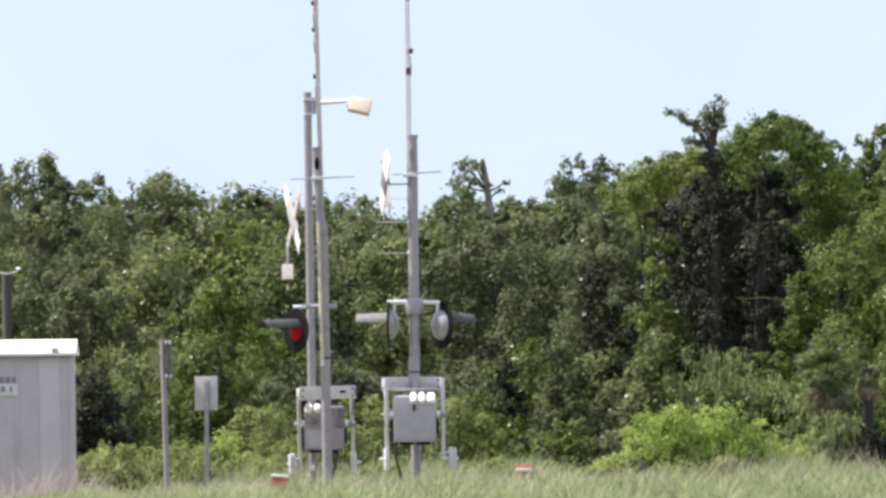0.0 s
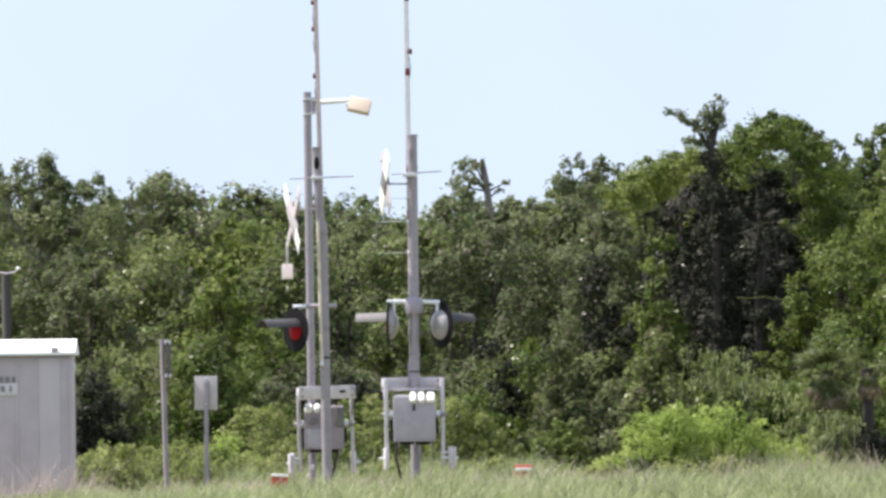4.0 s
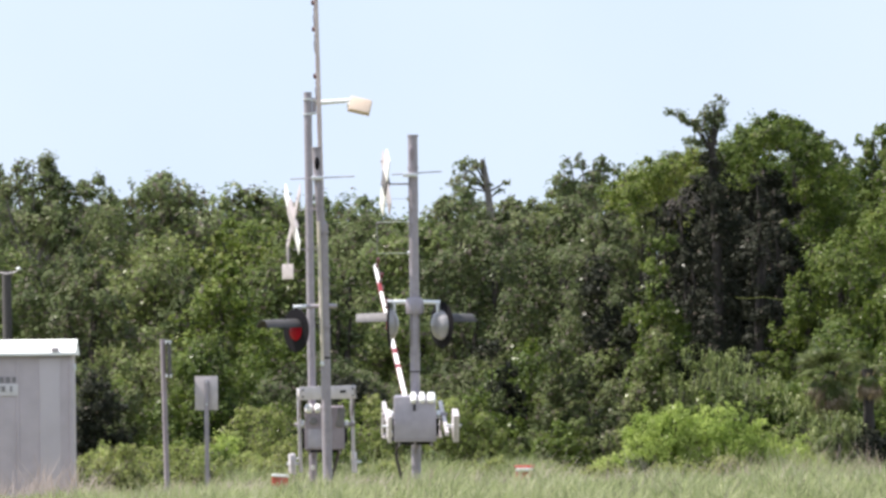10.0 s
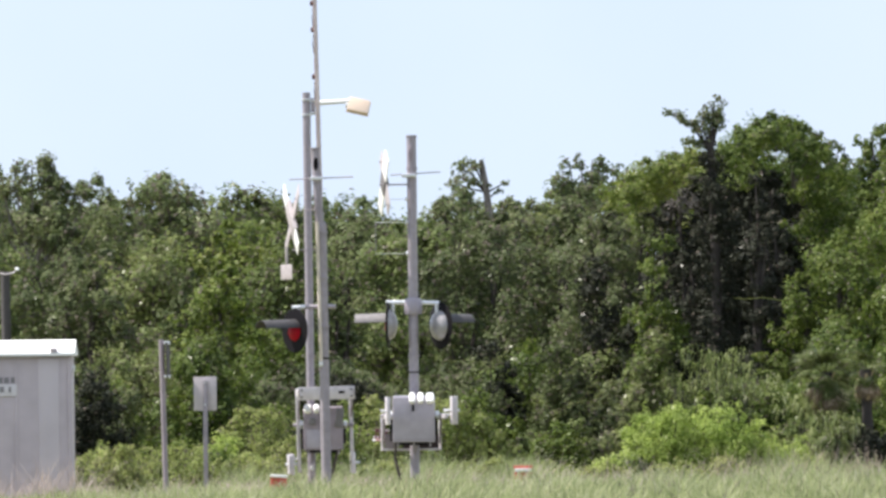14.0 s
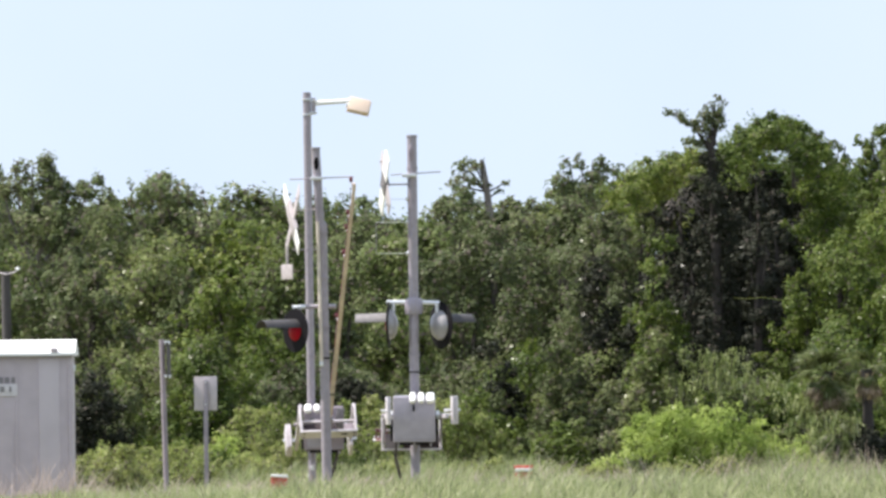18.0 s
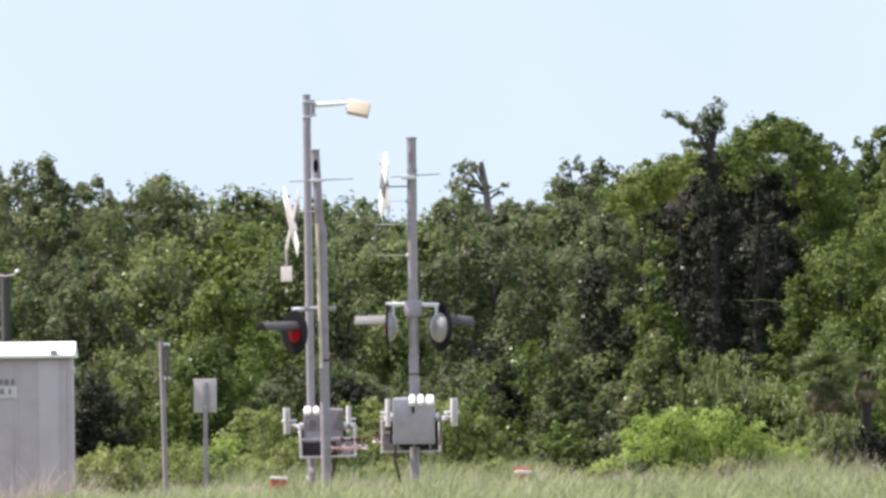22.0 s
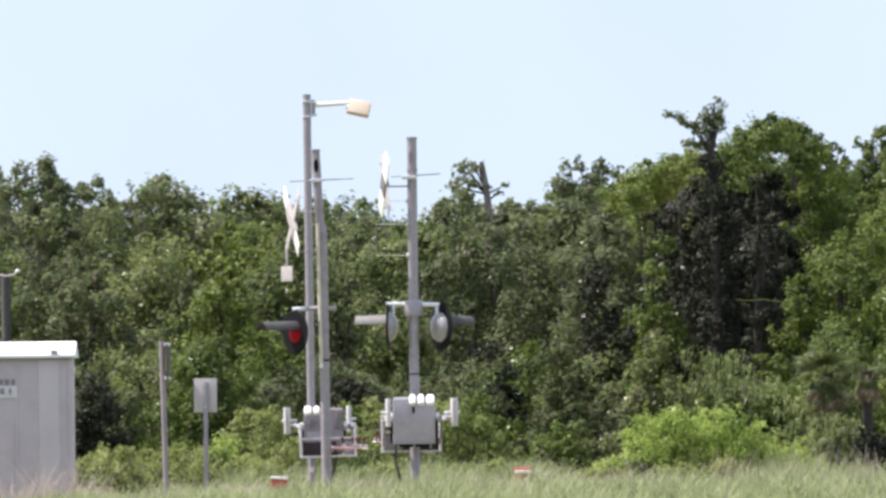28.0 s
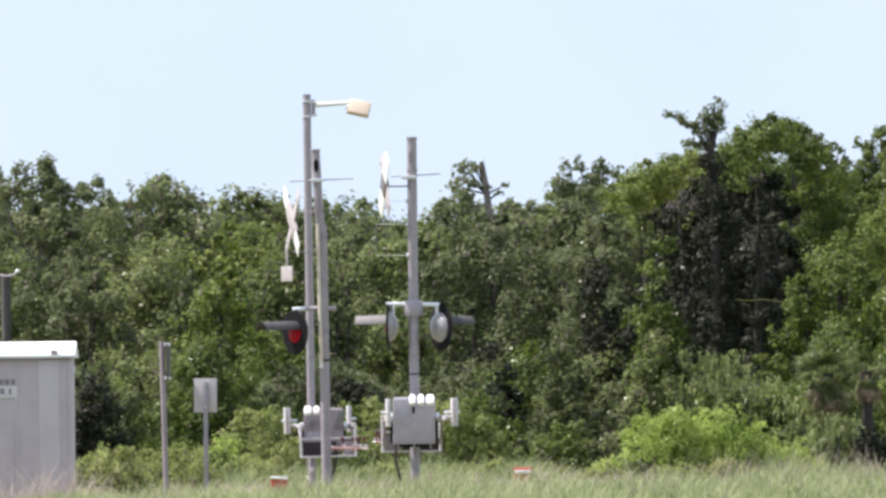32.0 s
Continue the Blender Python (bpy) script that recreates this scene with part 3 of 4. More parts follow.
# Upright strip of wall, paler than the rest.
part("pale_strip", box(bmesh.new(), (0.93, -1.003, 1.12), (0.26, 0.012, 2.0), bevel=0.004), PALE_STRIP, hut, "paler strip near the right end")
part("corner_trim", box(bmesh.new(), (1.2, -0.985, 1.12), (0.06, 0.06, 2.1), bevel=0.012), ALUMINIUM, hut)
part("roof_bracket", box(bmesh.new(), (1.0, -1.0, 2.22), (0.09, 0.16, 0.06), bevel=0.015), ALUMINIUM, hut)
part("side_hook", box(bmesh.new(), (1.23, -0.7, 1.99), (0.06, 0.06, 0.09), bevel=0.012), SILVER, hut)
plate = part("number_plate", box(bmesh.new(), (0.28, -1.008, 1.72), (0.50, 0.014, 0.155), bevel=0.004), FADED, hut, "faded white number plate")
for x, w in ((0.14, 0.1), (0.26, 0.07), (0.34, 0.05), (0.44, 0.03)):
    part("plate_marking", box(bmesh.new(), (x, -1.016, 1.73), (w, 0.006, 0.07)), FADED_INK, plate)
for x, w in ((0.10, 0.05), (0.20, 0.09), (0.315, 0.07), (0.40, 0.06), (0.48, 0.05)):
    part("wall_marking", box(bmesh.new(), (x, -1.003, 1.845), (w, 0.008, 0.075)), FADED_INK, hut)

# ---- posts and small things in the grass ----
post = thing("sign_post", "slim grey post with a sign seen edge on", "sign post", pose(-3.90, 226.0, 0.0))
part("post", rod(bmesh.new(), (0, 0, 0), (-0.05, 0, 2.42), 0.038, n=16), CASE_SHADE_GREY, post)
part("sign_panel", box(bmesh.new(), (0.042, 0.0, 2.13), (0.012, 0.4, 0.50), (0, -1, -6), 0.003), WOOD, post, "dark sign panel seen edge on")
for z in (2.37, 1.90):
    part("bolt", box(bmesh.new(), (0.03, -0.06, z), (0.09, 0.04, 0.045), bevel=0.01), SILVER, post)
back = thing("road_sign", "bare metal back of a small road sign", "road sign", pose(-3.345, 226.0, 0.0))
part("post", box(bmesh.new(), (0, -0.03, 0.92), (0.062, 0.045, 1.84), bevel=0.008), DULL_STEEL, back, "steel channel post")
part("sign_panel", box(bmesh.new(), (0.0, 0.01, 1.655), (0.33, 0.006, 0.475), (0, 0, -12), 0.003), SIGN_BACK, back, "bare aluminium sign panel")
for z in (1.5, 1.81):
    part("bolt", rod(bmesh.new(), (0, -0.06, z), (0, 0.03, z), 0.012, n=8), SILVER, back)

pole = thing("utility_pole", "dark wooden utility pole with a pale fitting", "utility pole", pose(-8.1, 300.0, 0.0))
part("pole", rod(bmesh.new(), (0, 0, 0), (-0.03, 0, 3.98), 0.10, 0.085, 16), WOOD, pole)
part("top_arm", tube_path(bmesh.new(), [(-0.22, -0.09, 3.97), (-0.02, -0.10, 3.93), (0.14, -0.09, 3.96), (0.20, -0.09, 4.01)], 0.014, 0.014, 8), WEIGHT, pole, "pale curved fitting")
part("insulator", lathe(bmesh.new(), [(0.0, -0.03), (0.038, -0.022), (0.045, 0.0), (0.03, 0.03), (0.0, 0.038)], pose(0.20, -0.09, 4.02, 90, 0, 0), 16), WHITE, pole, "white insulator")

left_block = thing("marker_block", "red and white marker block leaning in tall grass", "marker", pose(-2.39, 229.0, 0.0, 0, 4, 0), "marker blocks")
part("body", box(bmesh.new(), (0, 0, 0.23), (0.23, 0.22, 0.46), bevel=0.02), ORANGE, left_block, "red body")
part("cap", box(bmesh.new(), (0, -0.03, 0.475), (0.245, 0.30, 0.04), bevel=0.015), WHITE, left_block, "white cap")
right_block = thing("marker_block", "low white marker block with a red top in grass", "marker", pose(1.075, 223.0, 0.0), "marker blocks")
part("body", box(bmesh.new(), (0, 0, 0.26), (0.26, 0.22, 0.52), bevel=0.02), ORANGE, right_block, "red body")
part("band", box(bmesh.new(), (0, -0.05, 0.55), (0.235, 0.34, 0.045), bevel=0.015), WHITE, right_block, "white band")
part("cap", box(bmesh.new(), (0, 0, 0.59), (0.27, 0.23, 0.04), bevel=0.012), ORANGE, right_block, "red cap")


# ---- plants ----
def leaf_cloud(rng, lumps, size, cover=1.6, knots=14, under=-0.35, upright=0.0):
    """Leaves of a crown. lumps: big masses (centre x y z, radii x y z); each carries smaller knots on its upper
    and outer sides, and each knot a skin of leaves; a loose fill of leaves stands within."""
    out = []
    for cx, cy, cz, rx, ry, rz in lumps:
        big = []
        while len(big) < knots:
            d = rng.normal(size=3)
            d /= np.linalg.norm(d)
            if d[2] > under:
                big.append(d)
        radii = np.array((rx, ry, rz))
        mean = (rx * ry * rz) ** (1 / 3)
        for d0 in big:
            c = np.array((cx, cy, cz)) + d0 * radii * rng.uniform(0.58, 1.14)
            s = mean * rng.uniform(0.13, 0.45)
            axis = 0.7 * d0 + rng.normal(size=3) * 0.5 + np.array((0, 0, 0.15))
            axis /= np.linalg.norm(axis)
            n = int(cover * 6.28 * s * s / (0.34 * size * size)) + 4
            d = rng.normal(size=(n, 3))
            d /= np.linalg.norm(d, axis=1)[:, None]
            d = np.where((d @ d0 < -0.25)[:, None], -d, d)
            ph = rng.uniform(0, 6.3, 4)
            wob = 1 + 0.28 * np.sin(4 * d[:, 0] + ph[0]) * np.sin(4 * d[:, 2] + ph[1]) + 0.2 * np.sin(9 * d[:, 0] + ph[2]) * np.sin(9 * d[:, 2] + ph[3])
            rad = wob * np.where(rng.random(n) < 0.25, rng.uniform(0.55, 1.45, n), rng.normal(1.0, 0.22, n))
            p = d * rad[:, None] * s * 0.86
            p = c + p + np.outer(p @ axis, axis) * rng.uniform(0.1, 1.3)
            out.append((p, 0.5 * d + 0.5 * d0))
        n = int(0.32 * cover * 6.28 * mean * mean / (0.34 * size * size)) + 4
        d = rng.normal(size=(n, 3))
        d /= np.linalg.norm(d, axis=1)[:, None]
        out.append((np.array((cx, cy, cz)) + d * radii * rng.uniform(0.3, 0.8, n)[:, None], d))
    p, nrm = np.concatenate([o[0] for o in out]), np.concatenate([o[1] for o in out])
    keep = p[:, 2] > 0.05
    p, nrm = p[keep], nrm[keep]
    n = len(p)
    nrm = nrm + rng.normal(size=(n, 3)) * 0.42 + np.array((0, 0, 0.35))
    nrm /= np.linalg.norm(nrm, axis=1)[:, None]
    a = np.cross(nrm, rng.normal(size=(n, 3)) * (1 - upright) + upright * np.array((1.0, 0.3, 0)))
    a /= np.linalg.norm(a, axis=1)[:, None] + 1e-9
    b = np.cross(nrm, a)
    s = size * rng.uniform(0.6, 1.4, n)[:, None]
    ln, wd = a * s * 0.5, b * s * (0.34 - 0.2 * upright)
    return np.stack((p + ln, p + wd - 0.6 * ln, p - wd - 0.6 * ln), axis=1)


def tree(name, x, y, height, width, seed, leaf=OAK, label="", base=0.1, lumps=9, size=0.10, depth=0.8, bark=BARK, twigs=4, cover=1.32):
    """A tree: tapered trunk, limbs to the masses of its crown, leaves, and bare twigs at its top."""
    rng = np.random.default_rng(seed)
    ob = thing(name, label, "tree", pose(x, y, 0.0))
    r = width / 2
    shape = []
    for i in range(lumps):
        h = base + (1 - base) * ((i + 0.5) / lumps)
        spread = (1 - max(0.0, (h - 0.5) / 0.5) ** 2.0) ** 0.5
        a = 2.4 * i + rng.uniform(-0.6, 0.6) - 1.5
        q = rng.uniform(0.45, 0.8) * spread * r
        s = r * rng.uniform(0.36, 0.66) * (0.55 + 0.45 * spread)
        cz = min(h * height, height - s * 1.02)
        shape.append((q * math.cos(a), q * math.sin(a) * depth, cz, s * rng.uniform(1.0, 1.25), s * 1.05, s * rng.uniform(0.75, 1.0)))
    shape.append((0, 0.15 * r, (0.42 + 0.5 * base) * height, r * 0.75, r * 0.5, height * 0.44 * (1 - base)))
    bm = bmesh.new()
    stem = [(0, 0, 0), (rng.uniform(-0.1, 0.1), 0.05, height * 0.25), (rng.uniform(-0.2, 0.2), 0, height * 0.5), (rng.uniform(-0.3, 0.3), 0, height * 0.85)]
    part("trunk", tube_path(bm, stem, 0.045 * height ** 0.8, 0.03, 10), bark, ob)
    for c in shape[:-1]:
        z0 = max(0.15 * height, c[2] - (0.25 if base < 0.5 else 0.10) * height)
        part("limb", tube_path(bmesh.new(), [(0, 0, z0), (c[0] * 0.5, c[1] * 0.5, (z0 + c[2]) / 2 + 0.1), (c[0], c[1], c[2])], 0.032, 0.014, 6), bark, ob)
    for i in range(twigs):
        c = shape[int(rng.integers(lumps // 2, lumps))]
        e = (c[0] + rng.uniform(-0.35, 0.35), c[1], c[2] + c[5] + rng.uniform(0.0, 0.22))
        part("twig", tube_path(bmesh.new(), [(c[0], c[1], c[2]), ((c[0] + e[0]) / 2 + 0.04, c[1], (c[2] + e[2]) / 2), e], 0.018, 0.006, 5), bark, ob)
        shape.append((e[0], e[1], e[2] - 0.06, 0.11, 0.11, 0.10))
    crown = new("crown", leaves_mesh("crown", leaf_cloud(rng, shape, size, cover), leaf))
    crown.parent = ob
    return ob


def shrub(name, x, y, height, width, seed, leaf, label, category="shrub", lumps=7, size=0.08, depth=0.7, upright=0.0, cover=1.3):
    """A shrub: several stems out of one root and leaves down to the ground."""
    rng = np.random.default_rng(seed)
    ob = thing(name, label, category, pose(x, y, 0.0))
    shape = []
    for i in range(lumps):
        fx = (i + 0.5) / lumps * 2 - 1 + rng.uniform(-0.15, 0.15)
        s = width * rng.uniform(0.16, 0.25)
        top = height * (1 - 0.45 * fx * fx) * rng.uniform(0.62, 1.0)
        c = (fx * width * 0.42, rng.uniform(-0.5, 0.5) * width * depth * 0.5, max(0.15, top - s * 0.9))
        shape.append((*c, s, s, s * 0.9))
        if c[2] > s:
            shape.append((c[0], c[1] - 0.1, c[2] * 0.45, s * 1.1, s, c[2] * 0.5))
        if i % 2 == 0:
            part("stem", tube_path(bmesh.new(), [(0.1 * fx, 0, 0), (c[0] * 0.6, c[1] * 0.6, c[2] * 0.5), c], 0.025, 0.01, 6), BARK, ob)
    crown = new("leaves", leaves_mesh("leaves", leaf_cloud(rng, shape, size, cover, 11, -0.5, upright), leaf))
    crown.parent = ob
    return ob


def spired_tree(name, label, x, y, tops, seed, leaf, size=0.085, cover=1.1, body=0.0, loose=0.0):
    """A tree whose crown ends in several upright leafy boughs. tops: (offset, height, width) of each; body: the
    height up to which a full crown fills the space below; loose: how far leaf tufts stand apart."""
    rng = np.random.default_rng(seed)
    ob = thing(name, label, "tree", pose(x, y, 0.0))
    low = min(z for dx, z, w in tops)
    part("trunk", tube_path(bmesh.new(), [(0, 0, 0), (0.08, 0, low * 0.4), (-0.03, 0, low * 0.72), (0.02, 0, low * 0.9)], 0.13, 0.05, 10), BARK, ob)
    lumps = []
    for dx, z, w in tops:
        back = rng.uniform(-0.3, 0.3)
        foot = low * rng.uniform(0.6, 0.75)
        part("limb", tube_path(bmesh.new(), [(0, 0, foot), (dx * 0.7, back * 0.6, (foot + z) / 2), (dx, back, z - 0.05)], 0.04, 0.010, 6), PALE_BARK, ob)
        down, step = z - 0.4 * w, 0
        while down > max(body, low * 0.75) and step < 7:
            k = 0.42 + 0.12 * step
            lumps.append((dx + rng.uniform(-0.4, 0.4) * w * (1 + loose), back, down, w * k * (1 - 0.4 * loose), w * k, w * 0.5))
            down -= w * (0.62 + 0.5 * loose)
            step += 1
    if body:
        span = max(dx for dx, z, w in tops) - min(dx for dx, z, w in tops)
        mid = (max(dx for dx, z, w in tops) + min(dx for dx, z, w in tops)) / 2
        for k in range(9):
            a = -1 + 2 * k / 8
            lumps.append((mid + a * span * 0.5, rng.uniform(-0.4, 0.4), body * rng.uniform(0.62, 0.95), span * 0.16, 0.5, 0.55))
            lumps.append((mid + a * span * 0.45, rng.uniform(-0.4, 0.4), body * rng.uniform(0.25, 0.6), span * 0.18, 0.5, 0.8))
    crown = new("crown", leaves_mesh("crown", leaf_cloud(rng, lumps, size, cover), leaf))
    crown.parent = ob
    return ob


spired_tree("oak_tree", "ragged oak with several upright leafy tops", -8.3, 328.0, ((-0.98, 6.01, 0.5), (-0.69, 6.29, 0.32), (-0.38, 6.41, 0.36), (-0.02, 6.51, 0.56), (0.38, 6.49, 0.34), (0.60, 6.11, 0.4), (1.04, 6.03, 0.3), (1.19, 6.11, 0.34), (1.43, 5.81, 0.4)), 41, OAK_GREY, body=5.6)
spired_tree("oak_tree", "greyish oak with a thin airy top", 2.9, 318.0, ((-0.60, 5.85, 0.4), (-0.38, 6.14, 0.36), (-0.16, 6.25, 0.34), (0.06, 6.24, 0.34), (0.27, 6.13, 0.34), (0.50, 6.06, 0.3), (0.78, 5.98, 0.3)), 44, OAK_GREY, 0.08, 1.0, body=5.3, loose=0.25)
spired_tree("thin_tree", "thin-leaved tree with airy spreading twigs", 6.72, 284.0, ((-0.38, 5.62, 0.3), (-0.16, 5.76, 0.26), (0.04, 5.98, 0.22), (0.24, 5.86, 0.24), (0.37, 5.94, 0.2), (0.44, 5.6, 0.26), (-0.05, 5.40, 0.3), (0.16, 5.62, 0.24), (-0.30, 5.30, 0.4)), 42, OAK_GREY, 0.07, 0.75, loose=0.9)
spired_tree("thin_tree", "thin-leaved tree with one level bough", 7.85, 284.0, ((-0.42, 6.06, 0.22), (-0.30, 6.16, 0.2), (-0.14, 6.24, 0.24), (0.02, 6.3, 0.3), (0.2, 6.2, 0.4), (-0.36, 5.86, 0.28), (-0.12, 5.7, 0.3)), 43, VINE, 0.07, 0.9, loose=0.5)
BREEZY = []
FAR = "round-topped oak in the far wood edge"
for i, (x, h, w) in enumerate(((-11.0, 6.8, 3.4), (-9.3, 6.6, 3.0), (-7.6, 6.4, 3.2), (-6.1, 6.95, 3.2), (-4.7, 6.55, 3.0), (-3.6, 6.35, 2.9), (-2.4, 6.15, 3.0), (-1.2, 5.8, 2.8), (0.0, 5.95, 3.0), (1.4, 6.1, 2.8), (3.0, 6.5, 3.0))):
    tree("oak_tree", x, 380 + 6 * ((i * 7) % 3), h, w, 100 + i, (OAK_GREY, OAK, DEEP_AND_SHADE)[i % 3], FAR, 0.08, 11, 0.135)
for i, x in enumerate((-10.2, -8.4, -6.9, -5.4, -4.2, -3.0, -1.8, -0.6, 0.7)):
    tree("oak_tree", x, 402 + 5 * (i % 2), 6.35 + 0.12 * (i % 3) - (0.5 if i > 5 else 0.15 if i > 4 else 0.0), 3.0, 150 + i, OAK, FAR, 0.3, 9, 0.145)
for i, (x, y, h, w, leaf) in enumerate(((-9.7, 332, 6.1, 2.4, OAK_GREY), (-8.4, 334, 5.75, 2.4, OAK_GREY), (-7.6, 336, 5.7, 2.2, OAK_GREY), (-6.9, 331, 5.45, 2.0, OAK),
                                        (-8.8, 312, 4.6, 2.4, OAK), (-7.0, 308, 4.4, 2.6, DEEP_AND_SHADE), (-5.5, 306, 4.35, 2.6, OAK), (-4.1, 310, 4.9, 2.6, VINE), (-3.0, 306, 4.5, 2.3, OAK), (-1.8, 312, 4.8, 2.6, OAK_GREY), (-0.6, 308, 4.9, 2.4, OAK), (-4.85, 302, 3.9, 1.0, DEEP_AND_SHADE), (-6.6, 300, 3.9, 1.8, DEEP_AND_SHADE), (-4.1, 297, 3.9, 1.5, VINE), (-2.0, 300, 3.6, 0.9, DEEP_AND_SHADE), (0.3, 290, 3.3, 0.9, DEEP_AND_SHADE), (-7.6, 326, 5.2, 0.9, DEEP_AND_SHADE))):
    tree("oak_tree", x, y, h, w, 200 + i, leaf, "leafy oak in the wood edge", 0.06, 10, 0.096, twigs=5)
for i, (x, y, h, w, leaf) in enumerate(((1.35, 331, 5.75, 0.8, OAK_GREY), (0.3, 332, 5.7, 1.6, OAK_GREY), (0.2, 318, 5.5, 2.0, OAK_GREY), (1.5, 322, 5.4, 1.8, OAK_GREY), (2.45, 322, 5.9, 2.3, OAK), (3.6, 316, 5.65, 2.2, DEEP_AND_SHADE),
                                        (0.9, 296, 4.8, 2.3, DEEP_AND_SHADE), (2.1, 292, 4.9, 2.4, DEEP_AND_SHADE), (3.2, 288, 4.9, 2.3, DEEP_AND_SHADE))):
    tree("oak_tree", x, y, h, w, 300 + i, leaf, "leafy oak with thin bare twigs on top", 0.06, 10, 0.084, twigs=6)
def vine_crown(x, y, lumps, seed):
    """A vine-hung tree: its trunk stands back in the dark of the wood and its boughs reach forward over the edge."""
    rng = np.random.default_rng(seed)
    ob = thing("vine_covered_tree", "tree hung with sunlit green vines over a dark hollow", "tree", pose(x, y, 0.0))
    part("trunk", tube_path(bmesh.new(), [(0, 0, 0), (0.1, -0.5, 2.5), (0, -1.5, 4.4)], 0.12, 0.06, 10), BARK, ob)
    shape = []
    for dx, dy, z, r in lumps:
        part("limb", tube_path(bmesh.new(), [(0, -1.5, 4.4), (dx * 0.5, dy * 0.5 - 0.7, max(4.5, z - 0.1)), (dx, dy + 1.0, z)], 0.04, 0.014, 6), BARK, ob)
        for k, back in enumerate((0.0, 2.5, 5.0)):
            shape.append((dx + 0.1 * k, dy + back, z + 0.05 * k, r * 1.15, r, r * 0.9))
        e = (dx + rng.uniform(-0.2, 0.2), dy, z + r + rng.uniform(0.02, 0.14))
        part("twig", tube_path(bmesh.new(), [(dx, dy, z), ((dx + e[0]) / 2 + 0.03, dy, (z + e[2]) / 2), e], 0.014, 0.005, 5), BARK, ob)
        shape.append((e[0], dy, e[2] - 0.05, 0.09, 0.09, 0.07))
    crown = new("crown", leaves_mesh("crown", leaf_cloud(rng, shape, 0.062, 1.3), VINE))
    crown.parent = ob


vine_crown(3.9, 279.0, ((-0.95, -16.2, 4.71, 0.32), (-0.54, -15.3, 4.98, 0.29), (-0.18, -16.0, 5.18, 0.24), (0.12, -16.3, 5.35, 0.22), (-0.10, -15.0, 5.07, 0.24), (-0.43, -15.0, 4.82, 0.24)), 480)
vine_crown(5.0, 279.0, ((-0.32, -15.8, 5.38, 0.24), (-0.07, -14.9, 5.52, 0.27), (0.21, -15.7, 5.66, 0.29), (0.50, -16.0, 5.78, 0.25), (-0.18, -16.2, 5.01, 0.22), (0.76, -14.0, 5.86, 0.15), (0.38, -14.1, 5.77, 0.19)), 481)
vine_crown(6.0, 279.0, ((-0.18, -14.1, 5.65, 0.24), (0.02, -15.9, 5.44, 0.24), (0.16, -15.6, 5.10, 0.27), (0.07, -14.6, 4.77, 0.24), (0.28, -14.3, 4.63, 0.31), (0.22, -13.9, 4.22, 0.29), (0.46, -13.9, 4.96, 0.26), (-0.15, -16.2, 5.21, 0.19), (-0.26, -14.7, 4.12, 0.14)), 482)
for i, (x, y, h, w, leaf, low) in enumerate((
        (2.75, 278, 5.0, 1.6, DEEP_AND_SHADE, 0.06), (3.35, 276, 4.9, 1.3, DEEP_AND_SHADE, 0.1), (3.6, 270, 3.6, 1.0, VINE, 0.1), (7.75, 276, 5.6, 1.4, VINE, 0.2), (6.9, 268, 4.7, 1.4, VINE, 0.3), (6.4, 272, 4.9, 1.2, VINE, 0.3),
        (7.1, 262, 4.7, 2.0, VINE, 0.05), (6.35, 260, 3.9, 1.5, VINE, 0.05), (5.85, 261, 3.2, 1.4, VINE, 0.05), (7.9, 258, 5.2, 2.2, VINE, 0.05),
        (4.3, 277, 5.3, 2.2, VINE, 0.84), (5.3, 277, 5.55, 2.2, VINE, 0.84), (4.5, 283, 5.4, 2.8, VINE, 0.82), (5.5, 284, 5.55, 2.2, VINE, 0.82), (6.7, 284, 5.0, 2.4, VINE, 0.7),
        (4.5, 290, 5.4, 2.6, VINE, 0.8), (5.6, 291, 5.6, 2.0, VINE, 0.8), (7.0, 293, 5.0, 2.6, VINE, 0.3), (4.7, 303, 5.55, 2.6, OAK, 0.1), (6.0, 304, 5.4, 2.6, OAK, 0.1), (7.6, 301, 5.2, 2.6, OAK, 0.1))):
    ob = tree("vine_covered_tree", x, y, h, w, 400 + i, leaf, "dense tree hung with green vines", low, 10, 0.064, twigs=5)
    if (x, y) == (5.85, 261):
        part("tendril", tube_path(bmesh.new(), [(-0.3, -0.2, 3.05), (-0.7, -0.3, 3.11), (-0.98, -0.3, 3.09), (-1.16, -0.3, 3.11)], 0.010, 0.004, 6), VINE, ob, "green vine tendril reaching into the hollow")

# Near-black trees fill the hollow: its shade is put into leaf colour.
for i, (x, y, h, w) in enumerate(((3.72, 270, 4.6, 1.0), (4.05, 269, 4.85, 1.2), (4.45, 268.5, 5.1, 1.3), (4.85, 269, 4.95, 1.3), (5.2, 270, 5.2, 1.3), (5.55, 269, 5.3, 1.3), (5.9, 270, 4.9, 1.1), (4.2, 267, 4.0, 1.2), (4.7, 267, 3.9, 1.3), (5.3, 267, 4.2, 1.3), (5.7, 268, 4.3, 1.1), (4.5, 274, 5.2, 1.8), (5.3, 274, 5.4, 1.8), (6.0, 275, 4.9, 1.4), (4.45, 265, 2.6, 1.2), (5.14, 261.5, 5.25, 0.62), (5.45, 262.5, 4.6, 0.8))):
    tree("hollow_shade_tree", x, y, h, w, 450 + i, SHADE_AND_DARK_VINE, "tree with near-black leaves for the shade of the hollow", 0.08, 11, 0.08, twigs=1, cover=1.1)
